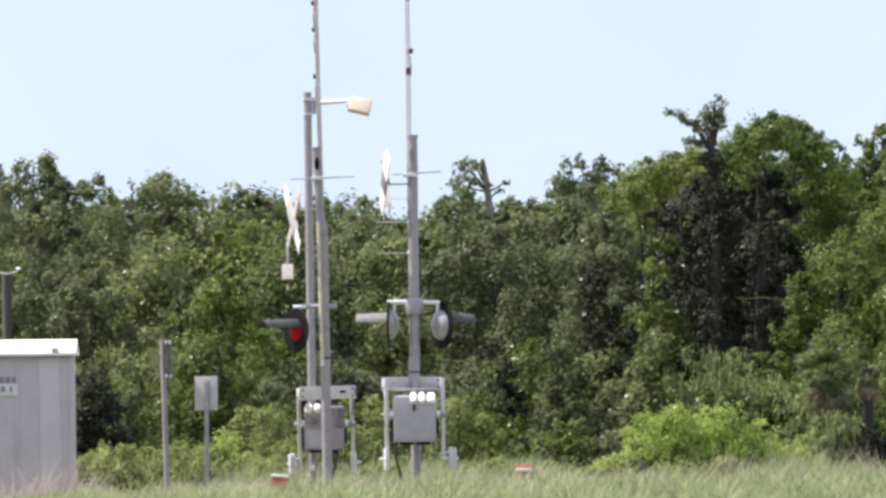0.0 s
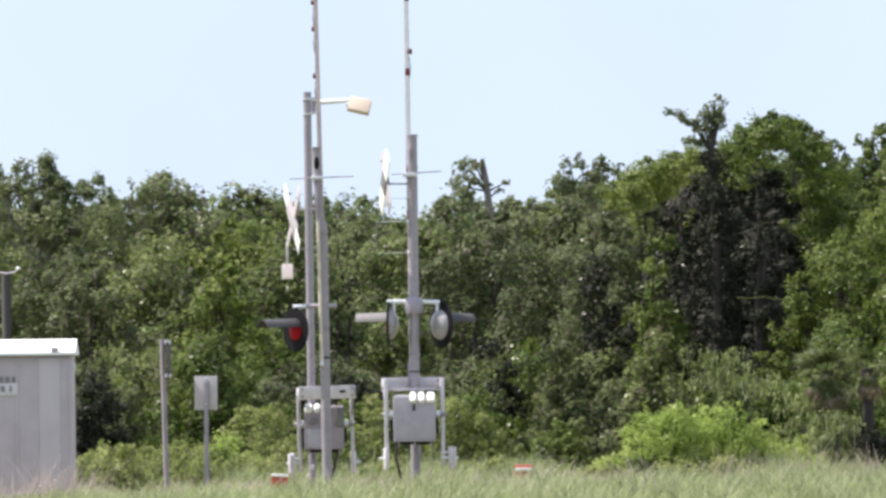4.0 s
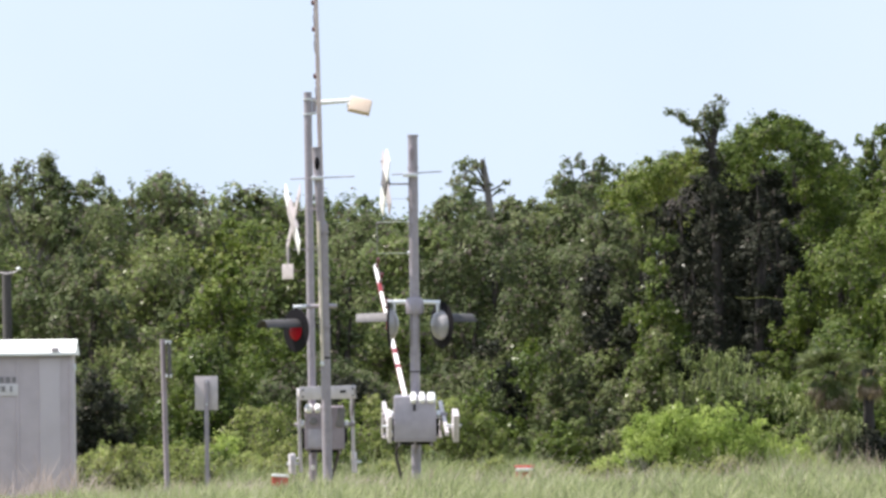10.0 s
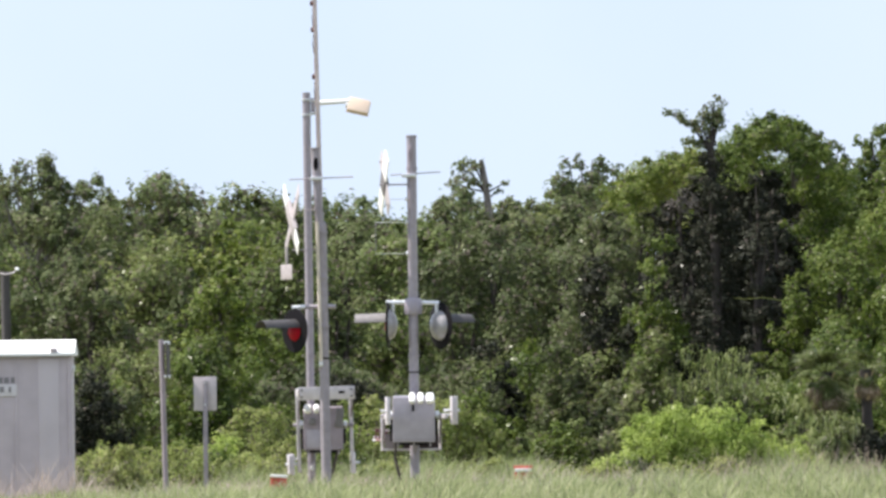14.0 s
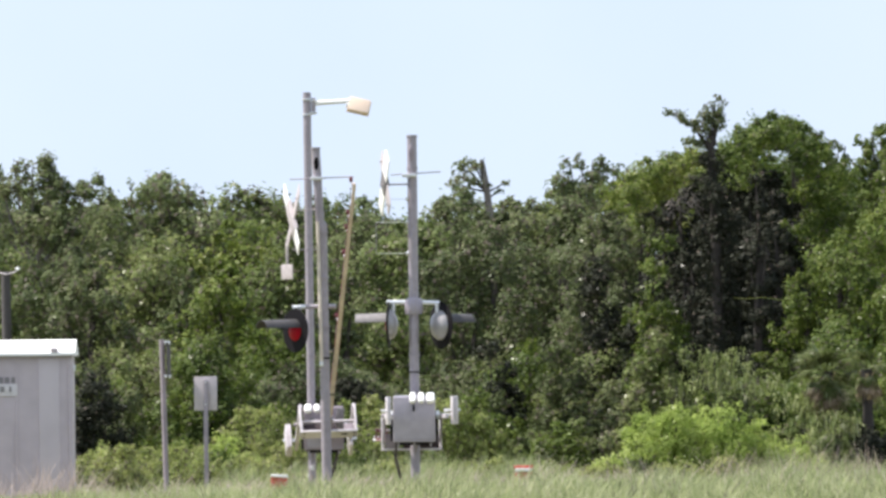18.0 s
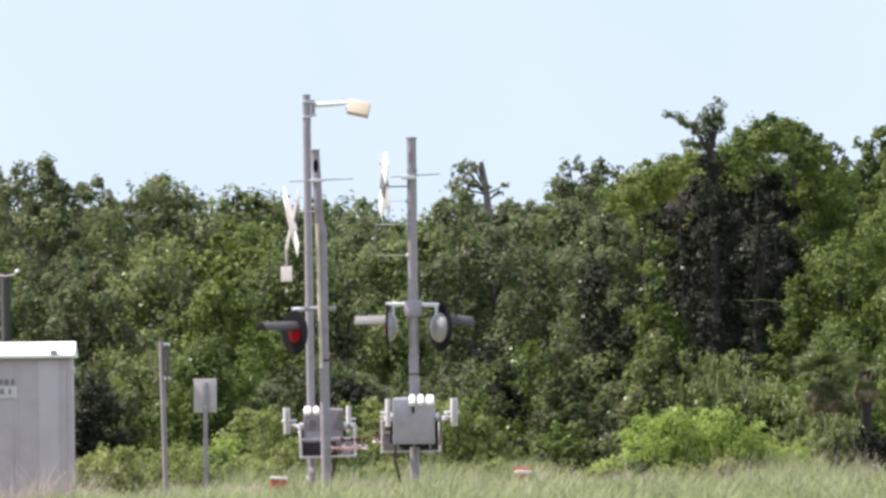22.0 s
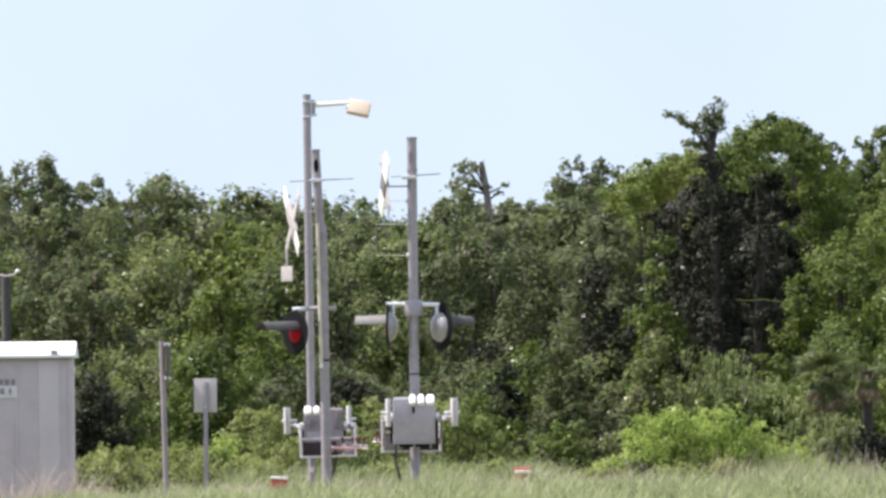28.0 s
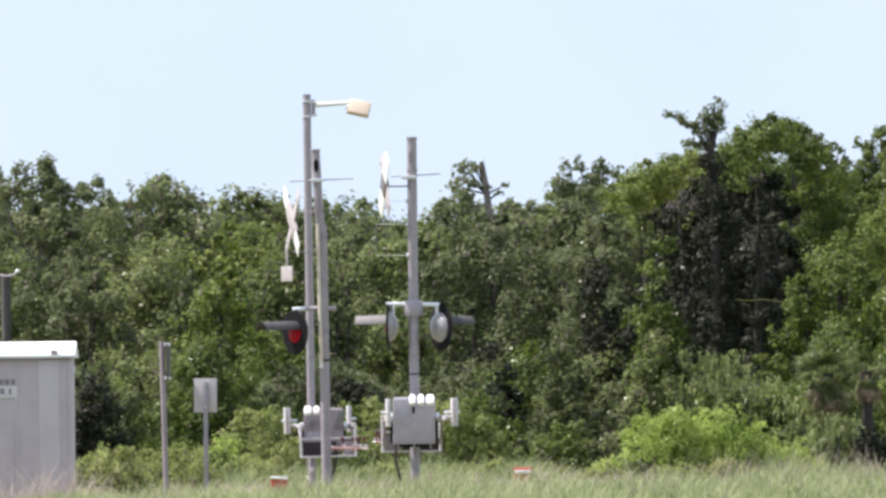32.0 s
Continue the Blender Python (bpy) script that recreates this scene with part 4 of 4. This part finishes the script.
# Shrubs with the near-black leaves stand where only shade falls.
for i, (x, y, h, w, leaf) in enumerate(((-7.2, 292, 3.1, 2.4, OAK), (-6.4, 286, 2.4, 2.0, VINE), (-4.7, 293, 3.3, 2.4, OAK), (-3.0, 292, 3.2, 2.2, VINE), (-5.6, 290, 2.6, 2.6, OAK), (-3.8, 288, 2.3, 2.4, OAK), (-2.2, 286, 2.5, 2.4, DEEP_AND_SHADE), (-0.9, 280, 2.2, 2.2, DEEP_AND_SHADE), (0.2, 278, 2.4, 2.2, DEEP_AND_SHADE), (1.4, 276, 2.6, 2.2, VINE), (2.4, 274, 2.8, 2.2, OAK), (3.3, 268, 2.2, 1.8, DEEP_AND_SHADE), (3.45, 262, 2.7, 1.2, OAK), (2.75, 270, 1.95, 1.0, DEEP_AND_SHADE), (2.7, 274, 4.4, 1.0, SHADE_AND_DARK_VINE), (3.65, 265, 4.3, 0.9, VINE), (0.85, 274, 2.9, 1.0, SHADE_AND_DARK_VINE), (-1.6, 277, 2.6, 1.2, SHADE_AND_DARK_VINE), (2.0, 268, 2.6, 1.0, DEEP_AND_SHADE), (0.75, 272, 1.7, 0.9, DEEP_AND_SHADE), (-5.85, 269, 2.6, 1.6, DEEP_AND_SHADE), (-5.7, 266, 2.35, 1.1, SHADE_AND_DARK_VINE), (-4.1, 284, 2.9, 1.8, VINE), (6.6, 246.3, 1.1, 0.9, SHADE_AND_DARK_VINE), (6.42, 246.0, 1.3, 0.5, SHADE_AND_DARK_VINE), (6.25, 248.0, 1.0, 0.7, SHADE_AND_DARK_VINE),
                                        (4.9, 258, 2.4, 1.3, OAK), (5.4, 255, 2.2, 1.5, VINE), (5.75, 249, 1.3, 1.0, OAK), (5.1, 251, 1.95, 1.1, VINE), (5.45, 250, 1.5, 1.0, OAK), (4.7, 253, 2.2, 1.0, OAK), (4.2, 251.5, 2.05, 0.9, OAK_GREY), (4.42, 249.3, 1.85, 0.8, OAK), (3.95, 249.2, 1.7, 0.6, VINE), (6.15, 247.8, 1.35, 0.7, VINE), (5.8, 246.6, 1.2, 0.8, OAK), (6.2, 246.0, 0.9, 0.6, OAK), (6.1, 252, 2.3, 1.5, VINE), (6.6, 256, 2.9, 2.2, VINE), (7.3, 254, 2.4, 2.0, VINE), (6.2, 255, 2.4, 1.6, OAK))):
    shrub("understory_shrub", x, y, h, w, 500 + i, leaf, "understory shrub at the wood edge, green or shade-coloured", size=0.07)
for i, (x, y, h, w) in enumerate(((2.63, 246, 0.80, 0.8), (3.08, 247, 1.66, 0.8), (3.45, 246, 1.74, 0.9), (3.85, 247, 1.60, 1.0), (4.35, 246, 1.42, 1.1), (4.8, 246, 1.2, 1.1), (5.25, 246, 1.0, 1.1), (5.6, 245.5, 0.8, 0.9), (-2.7, 250, 1.55, 0.9), (0.2, 252, 1.6, 1.0), (0.65, 252, 1.5, 0.9))):
    BREEZY.append(shrub("young_shrub", x, y, h, w, 600 + i, BRIGHT if x > 1 else WEED, "bright yellow-green young shrub", size=0.060, upright=0.6, cover=0.95, lumps=10))
for i, (x, h, w, leaf) in enumerate(((-3.1, 1.5, 1.2, WEED), (-2.7, 1.75, 0.9, VINE), (-1.55, 1.5, 0.9, VINE), (-1.15, 1.62, 1.0, WEED), (-0.75, 1.65, 0.9, VINE), (0.0, 1.75, 1.0, WEED), (0.35, 1.85, 1.0, VINE), (0.75, 1.7, 0.9, VINE), (1.2, 1.35, 1.0, OAK), (1.8, 1.2, 1.0, VINE), (2.3, 1.3, 0.9, OAK))):
    shrub("roadside_shrub", x, 259 + 2 * (i % 3), h, w, 640 + i, leaf, "leafy green shrub behind the crossing", size=0.066)
for i in range(15):
    x = -7.2 + 0.42 * i
    shrub("weed_clump", x, 249 + 5 * ((i * 5) % 3), 1.42 + 0.11 * x + 0.12 * math.sin(i * 2.1), 1.1, 700 + i, (WEED, BRIGHT, WEED, VINE)[i % 4], "tall mixed green weeds", "weeds", 7, 0.068, 0.7, 0.6)
for i in range(13):
    x = -5.9 + 0.36 * i
    shrub("weed_clump", x, 238 + 3.5 * ((i * 5) % 3), 0.86 + 0.26 * math.sin(i * 2.7), 0.9, 760 + i, (WEED, WEED, VINE, WEED, WEED)[i % 5], "ragged olive weeds among dry stalks", "weeds", 6, 0.07, 0.7, 0.7)
for i in range(12):
    x = -0.9 + 0.55 * i
    shrub("weed_clump", x, 240 + 3 * ((i * 5) % 3), 0.72 + 0.14 * math.sin(i * 2.1), 1.0, 730 + i, (WEED, OAK_GREY, WEED)[i % 3], "low pale green weeds", "weeds", 6, 0.07, 0.7, 0.6)



def snag(x, y):
    """A dead trunk wrapped in dark vines, with a few crooked boughs on top."""
    rng = np.random.default_rng(77)
    ob = thing("dead_tree", "dead tree trunk wrapped in dark vines", "tree", pose(x, y, 0.0))
    part("trunk", tube_path(bmesh.new(), [(0.1, 0, 0), (0.05, 0, 2.5), (0.0, 0, 4.5), (-0.06, 0, 5.75)], 0.11, 0.06, 12), BARK, ob)
    tips = ((-0.72, 6.15), (-0.50, 6.04), (-0.30, 5.96), (-0.10, 6.20), (0.02, 6.32), (0.12, 6.22), (0.10, 6.02), (-0.18, 6.06), (-0.34, 5.68))
    lumps = [(rng.uniform(-0.1, 0.1), rng.uniform(-0.1, 0.1), 1.6 + 0.34 * i, 0.22 + 0.02 * (12 - i), 0.26, 0.3) for i in range(12)]
    sprays = []
    for tx, tz in tips:
        part("bough", tube_path(bmesh.new(), [(-0.04, 0, 5.45), (tx * 0.45, 0.02, 5.5 + (tz - 5.5) * 0.62), (tx, 0, tz)], 0.03, 0.008, 6), BARK, ob)
        for k in (0.45, 0.58, 0.68, 0.78, 0.88, 0.97, 1.03):
            w = rng.uniform(0.045, 0.09)
            sprays.append((tx * k + rng.uniform(-0.05, 0.05), 0, 5.5 + (tz - 5.5) * (0.35 + 0.65 * k) + rng.uniform(-0.03, 0.05), w * 1.2, w, w * 0.8))
    crown = new("vines", leaves_mesh("vines", leaf_cloud(rng, lumps, 0.065, 1.5, 10, -1.0), SHADE_AND_DARK_VINE))
    crown.parent = ob
    spray = new("sprays", leaves_mesh("sprays", leaf_cloud(rng, sprays, 0.05, 0.7, 6, -1.0), OAK_GREY))
    spray.parent = ob


snag(4.41, 262.0)


def broken_tree(x, y):
    """A leaning bare trunk that tops the wood, with one ragged clump of leaves on its side."""
    rng = np.random.default_rng(78)
    ob = thing("broken_tree", "leaning broken trunk with one ragged leafy bough", "tree", pose(x, y, 0.0))
    part("trunk", tube_path(bmesh.new(), [(0.25, 0, 0), (0.2, 0, 3.0), (0.12, 0, 5.0), (0.02, 0, 5.9), (-0.06, 0, 6.36)], 0.12, 0.045, 12), PALE_BARK, ob)
    lumps = []
    for bx, bz in ((-0.5, 6.2), (-0.36, 6.34), (-0.2, 6.3), (-0.42, 6.02), (-0.22, 5.95), (-0.58, 5.9), (0.1, 5.85), (0.3, 5.75), (0.42, 5.9)):
        part("bough", tube_path(bmesh.new(), [(0.05, 0, min(5.7, bz - 0.2)), (bx * 0.5, 0.02, bz - 0.12), (bx, 0, bz)], 0.028, 0.008, 6), BARK, ob)
        w = 0.17 if bx < -0.1 else 0.08
        lumps.append((bx, 0, bz - 0.03, w, w, w * 0.7))
    crown = new("leaves", leaves_mesh("leaves", leaf_cloud(rng, lumps, 0.075, 1.0, 8, -0.8), OAK_GREY))
    crown.parent = ob


broken_tree(0.86, 328.0)


def dead_brush(x, y, height):
    """A dead sapling whose bare grey twigs spread in a tangle before the dark of the wood."""
    rng = np.random.default_rng(79)
    ob = thing("dead_sapling", "dead sapling with a tangle of bare grey twigs", "tree", pose(x, y, 0.0))
    part("trunk", tube_path(bmesh.new(), [(0.15, 0.1, 0), (0.1, 0.05, height * 0.5), (0, 0, height * 0.92), (0, -0.5, height)], 0.04, 0.015, 8), BARK, ob)
    bm = bmesh.new()
    for k in range(70):
        a, b = rng.uniform(0, 6.28), rng.uniform(-0.9, 0.9)
        ln = rng.uniform(0.06, 0.30)
        d = Vector((math.cos(a) * math.cos(b), 0.5 * math.sin(b), math.sin(a) * math.cos(b) * 1.1))
        c = Vector((rng.normal(0, 0.12), rng.normal(0, 0.05) - 0.5, height + rng.normal(0, 0.12)))
        bend = Vector((rng.normal(0, 0.04), 0, rng.normal(0, 0.04)))
        tube_path(bm, [c, c + d * ln * 0.5 + bend, c + d * ln], 0.008, 0.004, 4)
    part("twig_tangle", bm, PALE_BARK, ob, "bare grey twigs")


dead_brush(3.95, 268.2, 4.74)


def frond_mesh(name, mat, seed, length, droop):
    """A fan frond: a stalk and narrow leaflets that spread from its end."""
    rng = np.random.default_rng(seed)
    quads = []
    n = 22
    hub = np.array((0.0, length * 0.45, 0.0))
    side = np.array((0.012, 0, 0))
    quads.append(np.stack((-side, side, hub + side, hub - side)))
    for i in range(n):
        a = radians(-105 + 210 * i / (n - 1))
        d = np.array((math.sin(a), math.cos(a), 0.0))
        ln = length * 0.6 * (0.75 + 0.25 * math.cos(a)) * rng.uniform(0.9, 1.1)
        w = np.array((d[1], -d[0], 0.0)) * 0.011 + np.array((0, 0, 0.004))
        mid = hub + d * ln * 0.55 + np.array((0, 0, -droop * 0.12 * ln))
        end = hub + d * ln * 0.9 + np.array((0, 0, -droop * ln * rng.uniform(0.5, 0.9)))
        quads.append(np.stack((hub - w * 0.5, hub + w * 0.5, mid + w, mid - w)))
        quads.append(np.stack((mid - w, mid + w, end + w * 0.15, end - w * 0.15)))
    return leaves_mesh(name, np.array(quads), mat)


def palm(x, y, crown_z, seed, fronds, dry, length, label, green=FROND, bark=BARK, droop=0.45):
    rng = np.random.default_rng(seed)
    ob = thing("fan_palm", label, "palm", pose(x, y, 0.0))
    if crown_z > 0.5:
        part("trunk", tube_path(bmesh.new(), [(0, 0, 0), (0.03, 0, crown_z * 0.5), (0, 0, crown_z)], 0.10, 0.09, 12), bark, ob)
        for k in range(12 if dry > 4 else 0):
            a, z = 2.4 * k, crown_z - 0.06 - 0.035 * k
            part("leaf_stub", box(bmesh.new(), (0, 0, 0), (0.05, 0.022, 0.13), bevel=0.006), BOOT, ob, "tan dry leaf stub", pose(0.105 * math.cos(a), 0.105 * math.sin(a), z) @ pose(0, 0, 0, 0, 0, math.degrees(a) + 90) @ pose(0, 0, 0, 24, 0, 0))
    for k in range(fronds + dry):
        old = k >= fronds
        pitch = rng.uniform(-65, 65) if not old else rng.uniform(-80, -45)
        f = new("dry_frond" if old else "frond", frond_mesh("frond", DRY if old else green, seed * 50 + k, length * rng.uniform(0.85, 1.15), 0.9 if old else droop))
        f.parent = ob
        f.matrix_basis = pose(0, 0, crown_z - (0.1 if old else 0.0), 0, 0, 137.5 * k + rng.uniform(-20, 20)) @ pose(0, 0, 0, pitch, rng.uniform(-25, 25), 0)
    return ob


for x, y, z, seed, fronds, dry, length, label, green, bark, droop in (
        (5.86, 247.5, 1.88, 5, 34, 6, 0.60, "fan palm with dark fronds over dry hanging ones", FROND, BARK, 0.5),
        (6.42, 246.5, 1.92, 6, 10, 6, 0.42, "fan palm with tan leaf stubs on its trunk", FROND, BARK, 0.8),
        (6.05, 250.5, 1.30, 11, 10, 6, 0.50, "low fan palm with dry fronds", FROND, BARK, 0.6),
        (5.90, 245.5, 0.92, 12, 7, 2, 0.40, "low fan palm with pale drooping fronds", FROND, BARK, 0.8)):
    BREEZY.append(palm(x, y, z, seed, fronds, dry, length, label, green, bark, droop))


def strap_shrub(x, y, z, wide, tall, count, seed, label):
    """A loose shrub of narrow strap leaves that arch outward and hang, on a few stems."""
    rng = np.random.default_rng(seed)
    ob = thing("strap_leaved_shrub", label, "shrub", pose(x, y, 0.0))
    for k in range(5):
        e = (rng.uniform(-0.6, 0.6) * wide, rng.uniform(-0.2, 0.2), z + rng.uniform(-0.3, 0.5) * tall)
        part("stem", tube_path(bmesh.new(), [(0.05 * k - 0.1, 0, 0), (e[0] * 0.5, 0, e[2] * 0.55), e], 0.012, 0.006, 6), BARK, ob)
    d = rng.normal(size=(count, 3))
    d /= np.linalg.norm(d, axis=1)[:, None]
    tuft = np.stack((rng.uniform(-1, 1, 8) * wide, rng.uniform(-0.3, 0.3, 8), rng.uniform(-1, 1, 8) * tall), 1)
    p = np.array((0, 0, z)) + tuft[rng.integers(0, 8, count)] + d * np.array((0.24, 0.18, 0.17))
    a = rng.uniform(0, 6.28, count)
    out = np.stack((np.cos(a), np.sin(a), np.zeros(count)), 1)
    ln = rng.uniform(0.10, 0.24, count)[:, None]
    w = np.stack((-np.sin(a), np.cos(a), np.zeros(count)), 1) * rng.uniform(0.006, 0.012, count)[:, None]
    up = np.array((0, 0, 1.0))
    m = p + out * ln * 0.4 + up * ln * 0.18
    t = p + out * ln * rng.uniform(0.6, 0.8, count)[:, None] - up * ln * rng.uniform(0.3, 0.9, count)[:, None]
    q1 = np.stack((p - w * 0.5, p + w * 0.5, m + w, m - w), 1)
    q2 = np.stack((m - w, m + w, t + w * 0.2, t - w * 0.2), 1)
    leaves = new("leaves", leaves_mesh("leaves", np.concatenate((q1, q2)), GLINT_FROND))
    leaves.parent = ob
    return ob


for x, y, z, wide, tall, count, seed, label in (
        (4.22, 249.5, 1.98, 0.40, 0.30, 420, 21, "loose shrub of shiny hanging strap leaves with painted glints"),
        (4.62, 250.5, 1.75, 0.42, 0.34, 320, 22, "loose shrub of shiny hanging strap leaves with painted glints"),
        (3.66, 250.0, 1.66, 0.17, 0.14, 110, 23, "small tuft of arching strap leaves"),
        (5.92, 245.6, 1.00, 0.22, 0.14, 260, 24, "low tuft of hanging strap leaves with painted glints"),
        (5.55, 247.5, 1.35, 0.35, 0.20, 260, 25, "loose shrub of arching strap leaves")):
    BREEZY.append(strap_shrub(x, y, z, wide, tall, count, seed, label))


# ---- grass ----
def make_grass(name, x0, x1, y0, y1, count, tall, seed, width, label, mat=GRASS, root=(0.0, 0.0)):
    rng = np.random.default_rng(seed)
    x, y = rng.uniform(x0, x1, count), rng.uniform(y0, y1, count)
    clump = 0.5 + 0.5 * np.sin(x * 3.1 + y) * np.sin(x * 1.3 - y * 0.7 + 2)
    h = tall * rng.uniform(0.4, 1.0, count) * (0.62 + 0.5 * clump)
    g = 0.27 * np.exp(-((y - 195.0) / 6.5) ** 2) * (1 + np.where(x > 0, 0.02, 0.07) * x) - 0.03
    h = h * np.where(x > 0, 1.0, 1.0 + 0.03 * x)
    lean = (rng.normal(0.08, 0.34, count) + 0.16 * np.sin(x * 2.3 + y * 1.7)) * h
    ly = rng.normal(0, 0.2, count) * h
    w = width * rng.uniform(0.6, 1.4, count)
    turn = rng.uniform(-0.9, 0.9, count)
    wx, wy = w * np.cos(turn), w * np.sin(turn)
    x, y = x - root[0], y - root[1]
    a = np.stack((x, y, g), 1)
    m = np.stack((x + lean * 0.35, y + ly * 0.35, g + h * 0.6), 1)
    t = np.stack((x + lean, y + ly, g + h), 1)
    s = np.stack((wx, wy, np.zeros(count)), 1)
    q1 = np.stack((a - s, a + s, m + s * 0.8, m - s * 0.8), 1)
    q2 = np.stack((m - s * 0.8, m + s * 0.8, t + s * 0.1, t - s * 0.1), 1)
    ob = new(name, leaves_mesh(name, np.concatenate((q1, q2)), mat))
    ob.matrix_basis = pose(root[0], root[1], 0.0)
    return tagged(ob, label, "grass", kind="stuff")


make_grass("bank_grass", -7.5, 8.5, 186, 203, 66000, 0.46, 1, 0.008, "long pale green grass on the bank")
for i in range(12):
    x = -7.0 + 1.27 * i
    stalks = make_grass("seed_stalks", x, x + 1.27, 192, 203, 110, 0.68, 30 + i, 0.005, "tall dry seed stalks above the grass", STALK, (x + 0.63, 197.5))
    BREEZY.append(stalks)
make_grass("hut_stalks", -5.9, -4.3, 201.2, 203.8, 420, 1.02, 6, 0.005, "dry stalks before the hut", STALK)
make_grass("tall_weeds", -7.4, -0.6, 236, 250, 900, 1.0, 4, 0.006, "tall pale weeds and grass stems")
make_grass("dry_field_grass", -4.2, 3.0, 230, 248, 7000, 0.55, 8, 0.008, "tan seeding grass round the masts", STALK)
make_grass("mast_grass", -3.2, 1.4, 235, 248, 15000, 0.72, 9, 0.007, "light green grass round the mast feet")
make_grass("block_grass", 0.75, 1.45, 219.5, 222.5, 340, 0.66, 13, 0.007, "grass before the low marker block")
make_grass("shrub_grass", 4.2, 6.4, 237, 244.5, 1800, 0.80, 11, 0.006, "pale tall grass before the young shrubs")
make_grass("shrub_stalks", 4.0, 6.5, 237, 244.5, 350, 0.95, 12, 0.005, "dry stalks before the young shrubs", STALK)
make_grass("field_grass", -8.5, 9.0, 203, 262, 12000, 0.55, 2, 0.010, "tall grass round the crossing")


# ---- what moves ----
def motions():
    az = 4.9
    x, y, z = RIGHT_SHAFT[0] + 0.41, RIGHT_SHAFT[1] - 220.0, RIGHT_SHAFT[2]
    walk(right_arm, [(t, pose(x, y, z, e - 90, 0, az)) for t, e in (
        (0.0, 88.5), (3.6, 88.5), (4.4, 84.0), (5.5, 70.0), (6.0, 63.2), (6.5, 57.0), (7.5, 43.7), (8.5, 34.0), (9.5, 25.3), (10.5, 16.7), (11.5, 8.4), (12.0, 4.0), (12.5, 1.0), (13.0, 0.0), (32.0, 0.0))])
    x, y, z = LEFT_SHAFT[0] + 1.93, LEFT_SHAFT[1] - 234.0, LEFT_SHAFT[2]
    walk(left_arm, [(t, pose(x, y, z, 0, -1.1, 0) @ pose(0, 0, 0, e - 90, 0, 185.2)) for t, e in (
        (0.0, 88.5), (14.2, 88.5), (14.8, 84.0), (15.6, 66.0), (16.5, 51.1), (17.5, 37.8), (18.5, 24.9), (19.5, 13.2), (20.4, 2.8), (20.8, 0.3), (21.2, 0.0), (32.0, 0.0))])
    # a light breeze leans the palms, the young shrubs and the seed stalks
    for k, ob in enumerate(BREEZY):
        far = 1.3 if ob.name.startswith("seed") else 0.45
        x, y, z = ob.matrix_basis.translation
        rows = []
        for i in range(41):
            t = 0.8 * i
            side = math.sin(1.35 * t + 1.7 * k) + 0.6 * math.sin(2.3 * t + 0.9 * k)
            rows.append((t, pose(x, y, z, 0.3 * far * math.sin(1.1 * t + k), far * side, 0)))
        walk(ob, rows)


motions()
